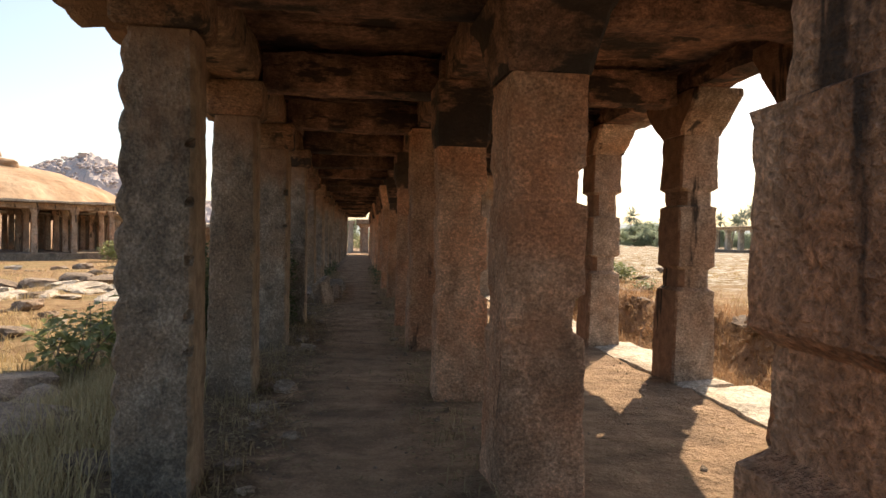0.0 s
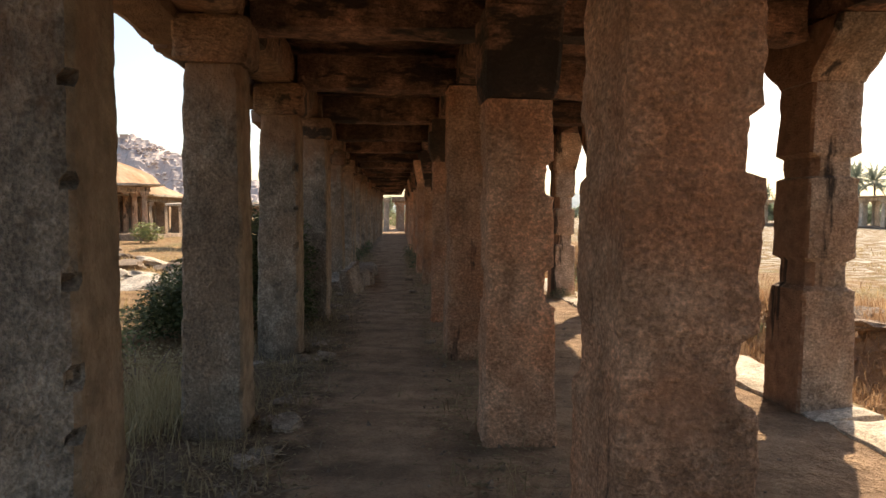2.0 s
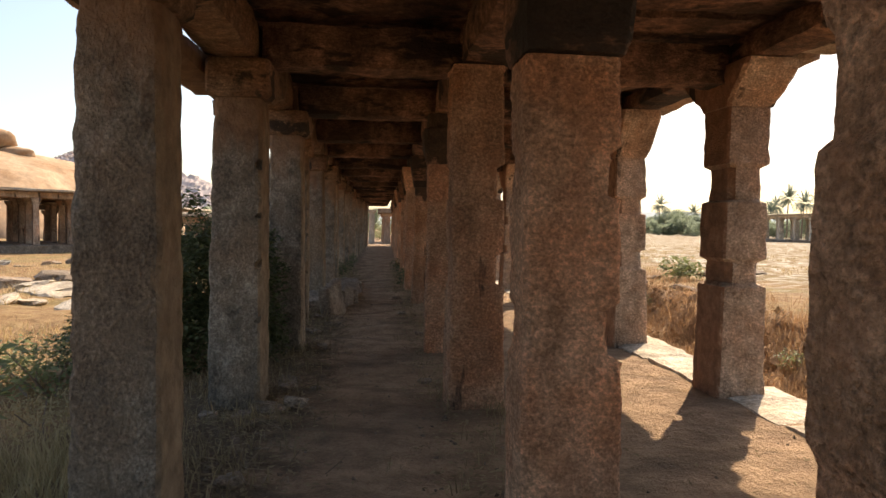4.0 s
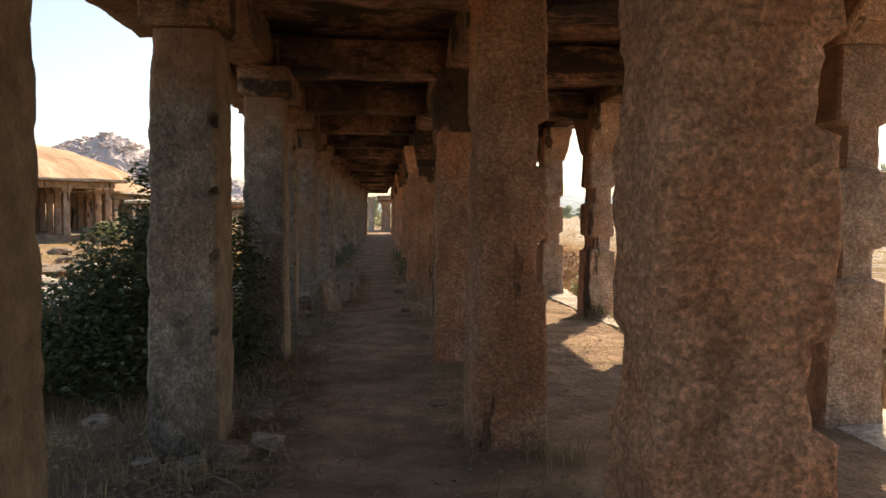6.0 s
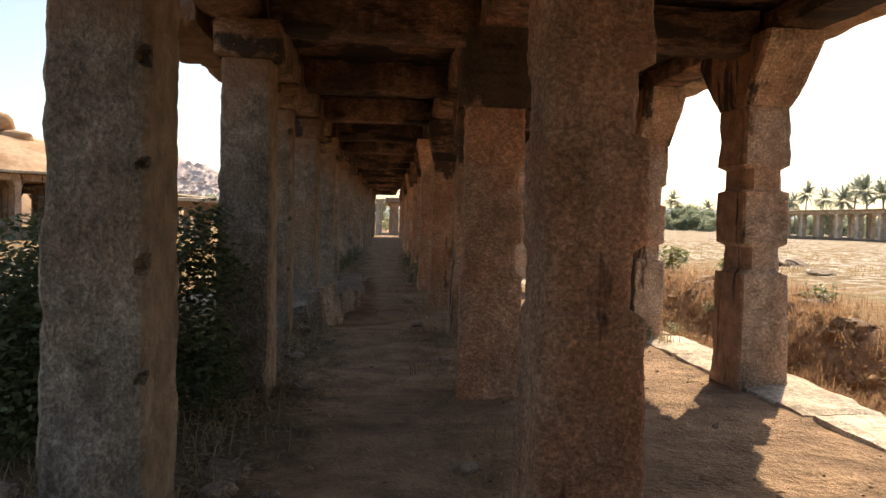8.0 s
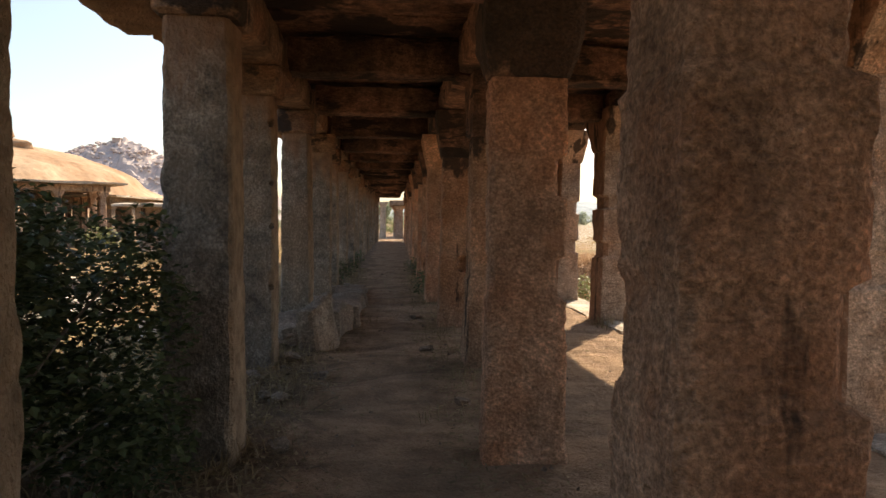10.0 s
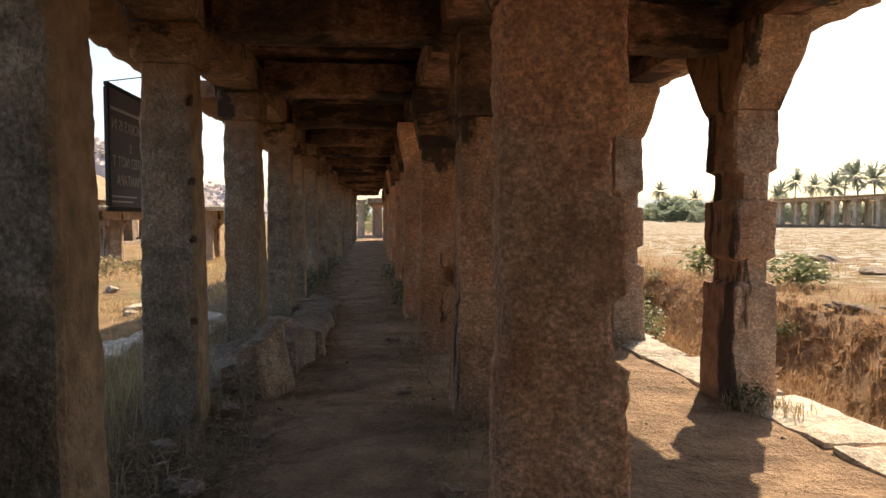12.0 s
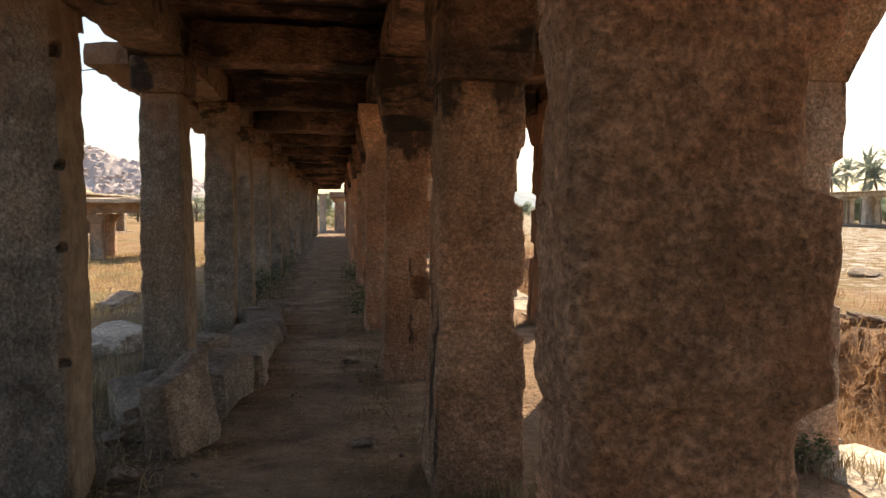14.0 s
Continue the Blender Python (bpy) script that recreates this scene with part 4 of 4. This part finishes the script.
# ---- notice board ----
def notice_board():
    x, y0, y1, z0, z1 = -1.52, 13.52, 14.95, 1.47, 2.33
    ob = thing("notice_board", (x, (y0 + y1) / 2, (z0 + z1) / 2), "dark notice board hung outside, its lettering seen reversed from behind", "notice board")
    w, h = (y1 - y0) / 2, (z1 - z0) / 2

    def bar(name, sx, sy, sz, cx, cy, cz, mat):
        bm = bmesh.new()
        bmesh.ops.create_cube(bm, size=1.0)
        bm.transform(Matrix.Translation((cx, cy, cz)) @ Matrix.Diagonal((sx, sy, sz, 1)))
        bmesh.ops.bevel(bm, geom=bm.edges[:], offset=min(sx, sy, sz) * 0.2, segments=1, affect="EDGES")
        return part(name, bm, mat, ob)

    panel = bar("panel", 0.012, 2 * w - 0.05, 2 * h - 0.05, 0, 0, 0, BOARD)
    for s in (-1, 1):
        bar("frame_rail", 0.03, 2 * w, 0.03, 0, 0, s * (h - 0.012), FRAME)
        bar("frame_stile", 0.032, 0.03, 2 * h - 0.06, 0, s * (w - 0.014), 0, FRAME)
    lines = (("WORKS IS IN", 0.13, 0.11), ("S", -0.01, 0.09), ("LITED NOT T", -0.12, 0.105), ("MANTAPA", -0.25, 0.105))
    for text, z, size in lines:
        inset = {"S": 0.42, "MANTAPA": 0.14}.get(text, 0.07)
        pen = 0.0
        for ch in reversed(text):
            if ch == " ":
                pen += size * 0.3
                continue
            cu = bpy.data.curves.new("letter", "FONT")
            cu.body, cu.size, cu.extrude = ch, size, 0.001
            src = new("letter_source", cu)
            me = bpy.data.meshes.new_from_object(src.evaluated_get(bpy.context.evaluated_depsgraph_get()))
            bpy.data.objects.remove(src)
            lo, hi = min(v.co.x for v in me.vertices), max(v.co.x for v in me.vertices)
            pen += hi - lo + size * 0.1
            me.materials.clear()
            me.materials.append(LETTER)
            let = new("letter", me)
            let.parent = panel
            # read from the field: the line ends at the near edge
            let.matrix_local = Matrix.Translation((0.009, -w + inset + pen + lo, z)) @ Matrix(((0, 0, 1, 0), (-1, 0, 0, 0), (0, 1, 0, 0), (0, 0, 0, 1)))
    for z, l in ((0.27, 0.62), (-0.33, 0.5), (-0.365, 0.42)):
        bar("line_of_writing", 0.002, l, 0.022 if z > 0 else 0.012, 0.009, -w + 0.06 + l / 2, z, LETTER)
    for y in (y0 + 0.03, y1 - 0.1):
        path = [Vector((x, y, z1 + 0.005)).lerp(Vector((-1.24, y + 0.12, 2.4)), i / 4) - Vector((x, (y0 + y1) / 2, (z0 + z1) / 2)) for i in range(5)]
        part("hanging_wire", tube(path, 0.004, 0.004, 5), WIRE, ob)


notice_board()


# ---- ruined pavilions on the field side ----
def pavilion_pillar(h, w, seed):
    return hewn([(-0.3, w * 1.08, w * 1.08, 0.03, 0, 0), (h * 0.25, w, w, 0.03, 0, 0), (h - 0.3, w * 0.9, w * 0.9, 0.03, 0, 0)], seed, 0.02, 0.03, 0.25, 2)


def pavilion_capital(h, w, seed):
    return hewn([(h - 0.297, w * 0.98, w * 0.98, 0.05, 0, 0), (h - 0.2, w * 1.25, w * 1.15, 0.05, 0, 0), (h - 0.1, w * 1.6, w * 1.2, 0.05, 0, 0), (h, w * 1.65, w * 1.2, 0.05, 0, 0)], seed + 9, 0.02, 0.03, 0.2, 2)


def pavilion(corner, along, bays, deep, h, gap, label, name="pavilion", base=0.5, mat=STONE_OUTER, wide=0.24, plinth=True):
    """A flat-roofed open hall: a platform, rows of pillars, beams and a slab roof with a projecting edge."""
    ang = math.atan2(along[1], along[0])
    z = min(height(corner[0], corner[1]), 0.0) - 0.1
    ob = thing(name, (corner[0], corner[1], z), label, "pavilion")
    ob.rotation_euler.z = ang
    L, D = gap * bays, gap * deep
    if plinth:
        p = part("platform", block((L + 1.2, D + 1.2, base), 11, 0.05, 0.7, 0.05), STONE_RUBBLE, ob)
        p.location = (L / 2, D / 2, -0.02)
    datas = []
    for k in range(3):
        pair = []
        for nm, bm in (("column", pavilion_pillar(h, wide, 200 + k)), ("capital", pavilion_capital(h, wide, 200 + k))):
            me = bpy.data.meshes.new(nm)
            bm.to_mesh(me)
            bm.free()
            me.materials.append(mat)
            pair.append(me)
        datas.append(pair)
    r = random.Random(bays * 7 + deep)
    for i in range(bays + 1):
        for j in range(deep + 1):
            shaft_mesh, top_mesh = r.choice(datas)
            c = new("column", shaft_mesh)
            c.parent = ob
            c.location = (i * gap, j * gap, base)
            c.rotation_euler.z = r.choice((0, 3.1416))
            new("capital", top_mesh).parent = c
    for j in range(deep + 1):
        b = part("beam", block((L + 0.7, 0.42, 0.34), 21 + j, 0.02, 0.6, 0.03), mat, ob)
        b.location = (L / 2, j * gap, base + h)
    for j, (yy, dd) in enumerate(((-0.45, 0.8), (D + 0.45, 0.8))):
        e = part("eave", block((L + 2.0, dd, 0.14), 31 + j, 0.03, 0.5, 0.03), STONE_PALE, ob)
        e.location = (L / 2, yy, base + h + 0.345)
    for i, (xx, dd) in enumerate(((-0.6, 0.8), (L + 0.6, 0.8))):
        e = part("eave", block((dd, D + 0.08, 0.13), 36 + i, 0.03, 0.5, 0.03), STONE_PALE, ob)
        e.location = (xx, D / 2, base + h + 0.345)
    s = part("roof", block((L + 1.0, D + 0.4, 0.17), 41, 0.04, 0.6, 0.05), STONE_RUBBLE, ob)
    s.location = (L / 2, D / 2, base + h + 0.36)
    return ob


pavilion((-31.4, 32.4), (0.82, 0.57), 10, 4, 2.45, 2.05, "long open stone pavilion with short pillars and flat pale-edged roof", base=0.55, wide=0.165, mat=STONE_OUTER)
pavilion((-15.6, 47.5), (0.3, 10.0), 6, 2, 2.1, 2.8, "lower ruined colonnade continuing behind the pavilion", base=0.4, wide=0.3, mat=STONE_RUBBLE)
pavilion((-8.8, 33.4), (1.0, 0.08), 2, 1, 1.5, 1.7, "small half-collapsed stone shelter with stout posts and lintels", base=0.15, wide=0.2, mat=STONE_OUTER)

# ---- low broken terrace edges in the left field ----
def terrace_edge(a, b, label, seed):
    rr = random.Random(seed)
    ob = thing("terrace_edge", (a[0], a[1], height(a[0], a[1])), label, "stone edging")
    n = int(math.hypot(b[0] - a[0], b[1] - a[1]) / 0.85)
    ang = math.atan2(b[1] - a[1], b[0] - a[0])
    for i in range(n):
        if rr.random() < 0.3:
            continue
        f = i / n
        x, y = a[0] + (b[0] - a[0]) * f + rr.gauss(0, 0.05), a[1] + (b[1] - a[1]) * f + rr.gauss(0, 0.07)
        p = part("stone", block((rr.uniform(0.6, 0.84), rr.uniform(0.35, 0.6), rr.uniform(0.13, 0.26)), seed + i, 0.07, 0.2, 0.05), STONE_PALE if rr.random() < 0.5 else STONE_RUBBLE, ob)
        p.location = (x - a[0], y - a[1], height(x, y) - height(a[0], a[1]) - 0.06)
        p.rotation_euler.z = ang + rr.gauss(0, 0.2)


terrace_edge((-14.0, 18.2), (-6.2, 18.8), "tumbled course of pale granite blocks edging a field terrace", 5100)
terrace_edge((-24.0, 28.4), (-9.0, 29.6), "low broken granite edging before the open pavilion", 5200)
# ---- colonnade across the right field ----
# pale stone here stands in for haze over the distance
pavilion((50.5, 96.0), (-0.06, -1.0), 17, 1, 2.6, 3.6, "long ruined granite colonnade at the far side of the field", "colonnade", base=0.55, mat=STONE_PALE, wide=0.3)

# ---- beyond the end of the arcade ----
def gateway():
    """A pale pillar, then a roofed row of pillars on the other side of the way."""
    for i, (x, y, w, h) in enumerate(((-0.36, 56.5, 0.22, 2.55), (0.80, 57.0, 0.27, 2.3), (0.72, 59.6, 0.25, 2.3), (0.66, 62.2, 0.25, 2.3), (2.6, 57.0, 0.27, 2.3), (2.6, 62.2, 0.27, 2.3))):
        ob = thing("pillar", (x, y, 0), "sunlit stone pillar of the next ruined gateway", "pillar", "pillars of the far gateway")
        part("shaft", pavilion_pillar(h, w, 800 + i), STONE_OUTER if i else STONE_PALE, ob)
        part("capital", pavilion_capital(h, w, 800 + i), STONE_OUTER if i else STONE_PALE, ob)
    ob = part("gateway_roof", block((3.4, 7.0, 0.4), 810, 0.05, 0.5, 0.05), STONE_RUBBLE, None)
    ob.location = (1.75, 59.6, 2.295)
    tagged(ob, "flat stone roof of the next ruined gateway", "roof", kind="structure")


gateway()
for i, (x, y, s) in enumerate(((0.15, 67, 0.8), (-0.5, 72, 1.0), (0.7, 76, 1.2), (0.1, 82, 1.6))):
    bush((x, y), [(0, 0, 0.5 * s, 0.6 * s, 0.6 * s, 0.5 * s), (0.5 * s, 0.2, 0.4 * s, 0.5 * s, 0.5 * s, 0.4 * s)], 500, 0.12 * s, LEAF_PALE, "pale green scrub beyond the far gateway", 130 + i, 5)


# ---- rock dome and far hill ----
def rock_dome():
    bm = bmesh.new()
    bmesh.ops.create_icosphere(bm, subdivisions=5, radius=1.0)
    for v in bm.verts:
        p = v.co.copy()
        d = 1 + 0.10 * noise.noise(p * 1.6) + 0.03 * noise.noise(p * 6) + 0.012 * noise.noise(p * 15)
        v.co = Vector((p.x * 40 * d, p.y * 30 * d, p.z * 13.0 * d))
    ob = part("rock_dome", bm, ROCK_NEAR, None, smooth=True)
    ob.matrix_world = pose(-62, 92, -2.5, 0, 0, 15)
    tagged(ob, "huge smooth sunlit granite dome rising behind the pavilion", "rock")
    for i, (x, y, z, s) in enumerate(((-47.5, 89, 10.6, 3.2), (-52, 92, 11.6, 3.0), (-43, 90, 9.0, 1.6))):
        b = part("boulder", boulder(s, 820 + i, (1.5, 1, 0.55), 3, 0.3), ROCK_NEAR, None, smooth=True)
        b.location = (x, y, z)
        tagged(b, "rounded boulder perched on the granite dome", "rock", "boulders on the dome")


rock_dome()


def far_hill():
    """A boulder-strewn ridge with terraces of a ruin."""
    cx, cy = -112, 300
    verts, faces = [], []
    nx, ny = 190, 70
    for j in range(ny + 1):
        for i in range(nx + 1):
            u, v = i / nx * 2 - 1, j / ny * 2 - 1
            x, y = u * 95, v * 45
            hgt = 31 * math.exp(-((u - 0.03) / 0.36) ** 2 - (v / 0.55) ** 2) + 12 * math.exp(-((u - 0.55) / 0.3) ** 2 - (v / 0.55) ** 2) + 14 * math.exp(-((u + 0.5) / 0.35) ** 2 - (v / 0.6) ** 2)
            p = Vector((x, y, 0))
            rough = noise.noise(p * 0.09) * 3.0 + abs(noise.noise(p * 0.3)) * 2.6 + abs(noise.noise(p * 0.7)) * 1.2
            verts.append((cx + x, cy + y, max(-2.0, hgt - 3 + rough * min(1.0, hgt / 8))))
    w = nx + 1
    faces = [(j * w + i, j * w + i + 1, (j + 1) * w + i + 1, (j + 1) * w + i) for j in range(ny) for i in range(nx)]
    ob = mesh_of("far_hill", verts, faces, ROCK_HAZED)
    tagged(ob, "distant hill of bare pinkish boulders, paled by painted haze", "hill")
    r = random.Random(88)
    bm = bmesh.new()
    for k in range(480):
        u, v = r.gauss(0.03, 0.3), r.uniform(-0.6, 0.1)
        x, y = u * 95, v * 45
        hgt = 31 * math.exp(-((u - 0.03) / 0.36) ** 2 - (v / 0.55) ** 2) + 12 * math.exp(-((u - 0.55) / 0.3) ** 2 - (v / 0.55) ** 2) + 14 * math.exp(-((u + 0.5) / 0.35) ** 2 - (v / 0.6) ** 2)
        b = boulder(r.uniform(0.4, 1.05), k, (1.3, 1, 0.75), 1, 0.4)
        b.transform(Matrix.Translation((cx + x, cy + y, hgt - 2)))
        me = bpy.data.meshes.new("b")
        b.to_mesh(me)
        b.free()
        bm.from_mesh(me)
        bpy.data.meshes.remove(me)
    ob = part("hill_boulders", bm, ROCK_HAZED, None)
    tagged(ob, "boulders heaped over the distant hill, paled by painted haze", "boulders", kind="stuff")
    ruin = thing("hill_ruin", (-70, 236, 4.3), "long terraced stone ruin below the hill top", "ruin")
    for k, (sx, sy, sz, z) in enumerate(((34, 8, 3.2, 0), (30, 7, 2.4, 3.3))):
        part("terrace", block((sx, sy, sz), 830 + k, 0.1, 1.5, 0.1), ROCK_HAZED, ruin).location = (-3 * k, 0, z - 4)
    shrine = thing("hilltop_shrine", (-109, 297, 30.2), "tiny square shrine on the hill top", "shrine")
    part("cella", block((3.2, 3, 1.6), 840, 0.05, 0.8, 0.05), ROCK_HAZED, shrine)
    part("roof", block((3.9, 3.7, 0.35), 841, 0.05, 0.8, 0.05), ROCK_HAZED, shrine).location = (0, 0, 1.6)


far_hill()


def ridge(name, pts, depth, mat, label):
    """A low distant ridge from its skyline (x, y, height)."""
    verts, faces = [], []
    n = 60
    for i in range(n + 1):
        f = i / n * (len(pts) - 1)
        k = min(int(f), len(pts) - 2)
        a, b = Vector(pts[k]), Vector(pts[k + 1])
        p = a.lerp(b, f - k)
        h = p.z * (1 + 0.2 * noise.noise(Vector((i * 0.35, 1, 1))))
        verts += [(p.x, p.y - depth, -3), (p.x, p.y, h), (p.x, p.y + depth, -3)]
    for i in range(n):
        a = i * 3
        faces += [(a, a + 3, a + 4, a + 1), (a + 1, a + 4, a + 5, a + 2)]
    tagged(mesh_of(name, verts, faces, mat, True), label, "hill", kind="structure")


# the blue-grey of these ridges is haze put into their colour
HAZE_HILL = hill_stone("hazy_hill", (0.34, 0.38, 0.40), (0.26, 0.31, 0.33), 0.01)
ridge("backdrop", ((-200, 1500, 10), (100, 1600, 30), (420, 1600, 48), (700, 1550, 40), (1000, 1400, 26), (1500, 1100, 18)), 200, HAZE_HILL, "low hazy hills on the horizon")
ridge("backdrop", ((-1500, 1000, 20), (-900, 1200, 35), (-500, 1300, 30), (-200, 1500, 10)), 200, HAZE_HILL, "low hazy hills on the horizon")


# ---- trees ----
def palm(h, seed):
    r = random.Random(seed)
    ob = thing("palm_tree", (0, 0, 0), "tall coconut palm with a slim trunk and drooping fronds", "palm tree", "palms beyond the field")
    lean = Vector((r.uniform(-0.8, 0.8), r.uniform(-0.8, 0.8), 0))
    path = [Vector((0, 0, h * i / 8)) + lean * (i / 8) ** 2 for i in range(9)]
    part("trunk", tube(path, 0.22, 0.12, 8), BARK, ob)
    top = path[-1]
    verts, faces = [], []
    for k in range(44):
        a = k * 2.4 + r.uniform(-0.3, 0.3)
        el = radians(r.uniform(-35, 82))
        ln = r.uniform(2.4, 3.5)
        out, side = Vector((math.cos(a), math.sin(a), 0)), Vector((-math.sin(a), math.cos(a), 0))
        p, d = top.copy(), out * math.cos(el) + Vector((0, 0, math.sin(el)))
        for i in range(14):
            f = i / 13
            q = p + d * ln / 13
            s = 0.5 * math.sin(3.14 * (0.1 + 0.85 * f)) + 0.06
            if i > 1:
                for sg in (-1, 1):
                    for h2 in (0.0, 0.5):
                        c = p.lerp(q, h2)
                        j = len(verts)
                        tip = c + side * sg * s * r.uniform(0.7, 1.0) + d * s * 0.6 - Vector((0, 0, s * r.uniform(0.2, 0.6)))
                        verts += [tuple(c - d * 0.06), tuple(c + d * 0.06), tuple(tip)]
                        faces.append((j, j + 1, j + 2))
            p, d = q, (d - Vector((0, 0, 0.035 + 0.09 * f))).normalized()
    crown = mesh_of("crown", verts, faces, LEAF_PALM)
    crown.parent = ob
    return ob


def tree(h, seed, wide=1.0):
    r = random.Random(seed)
    ob = thing("tree", (0, 0, 0), "rounded green broadleaf tree at the field's far edge", "tree", "trees beyond the field")
    part("trunk", tube([Vector((0, 0, -0.2)), Vector((0.1, 0, h * 0.25)), Vector((0, 0.15, h * 0.6))], 0.2, 0.09, 7), BARK, ob)
    lumps = []
    for _ in range(15):
        a, d = r.uniform(0, 6.28), r.random() ** 0.6 * h * 0.5 * wide
        s = r.uniform(0.16, 0.26) * h
        lumps.append((math.cos(a) * d, math.sin(a) * d, h * r.uniform(0.1, 0.8), s * wide, s * wide, s * 0.8))
        tip = Vector(lumps[-1][:3])
        part("limb", tube([Vector((0, 0, h * 0.25)), Vector((tip.x * 0.4, tip.y * 0.4, h * 0.4)), tip], 0.08, 0.03, 5), BARK, ob)
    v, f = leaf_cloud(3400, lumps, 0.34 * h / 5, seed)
    crown = mesh_of("crown", v, f, LEAF_HAZED)
    crown.parent = ob
    return ob


def along(az, d, eye=(0.1, 5.0)):
    return eye[0] + math.sin(radians(az)) * d, eye[1] + math.cos(radians(az)) * d


protos = [palm(7.9, 1), palm(6.4, 2), palm(9.0, 3)]
sites = [(22.7, 195, 1.0), (25.6, 185, 0.85), (27.0, 190, 0.72), (28.6, 182, 0.75), (30.6, 150, 0.8), (32.0, 150, 0.88), (33.0, 140, 0.82), (34.0, 135, 0.95), (35.0, 138, 0.9), (35.9, 130, 0.95), (36.8, 128, 1.05), (37.6, 135, 0.9), (38.5, 125, 1.05), (39.6, 122, 1.0), (40.6, 128, 1.05), (42, 120, 1.0), (43.5, 118, 1.05), (29.6, 170, 0.7), (31.4, 165, 0.85), (45, 118, 1.0)]
r = random.Random(99)
for i, (az, d, s) in enumerate(sites):
    x, y = along(az, d)
    src = protos[i % 3]
    m = pose(x, y, height(x, y) - 0.1, 0, 0, r.uniform(0, 360))
    if i < 3:
        src.matrix_world = m
        src.scale = (s, s, s)
    else:
        c = copy_thing(src, m)
        c.scale = (s, s, s)
trees = [tree(5.5, 11), tree(4.6, 12, 1.3), tree(6.5, 13, 0.9)]
places = [(21.2, 205, 1.0), (22.0, 195, 0.9), (23.6, 190, 1.25), (24.6, 188, 1.3), (25.8, 200, 1.0), (26.8, 205, 0.9), (27.8, 195, 1.1), (29.0, 190, 1.0), (30.0, 175, 0.9), (31.2, 170, 0.9), (32.4, 160, 0.9), (33.6, 150, 0.9), (35, 150, 0.9), (36.6, 145, 0.9), (38, 140, 0.9), (39.5, 135, 1.0), (41, 135, 0.9), (43, 130, 1.0),
          (15, 230, 1.1), (16.5, 225, 1.0), (18, 220, 1.1), (19.2, 215, 0.9), (20.2, 212, 1.1), (12, 240, 1.1), (9, 250, 1.0), (13.4, 235, 0.9), (6, 250, 1.0), (3, 200, 1.0), (0.6, 150, 0.8), (-0.6, 120, 0.8), (-12, 110, 0.9), (-10, 120, 1.0), (-14, 120, 0.8)]
places += [(23.2 + 0.8 * k, 150 + r.uniform(-8, 8), r.uniform(0.75, 1.0)) for k in range(7)]
places += [(20.5 + 0.62 * k + r.uniform(-0.3, 0.3), 225 - 2.2 * k + r.uniform(-12, 12), r.uniform(0.7, 1.05)) for k in range(46)]
for i, (az, d, s) in enumerate(places):
    x, y = along(az, d)
    src = trees[i % 3]
    m = pose(x, y, height(x, y) - 0.1, 0, 0, r.uniform(0, 360))
    if i < 3:
        src.matrix_world = m
        src.scale = (s, s, s)
    else:
        c = copy_thing(src, m)
        c.scale = (s, s, s)
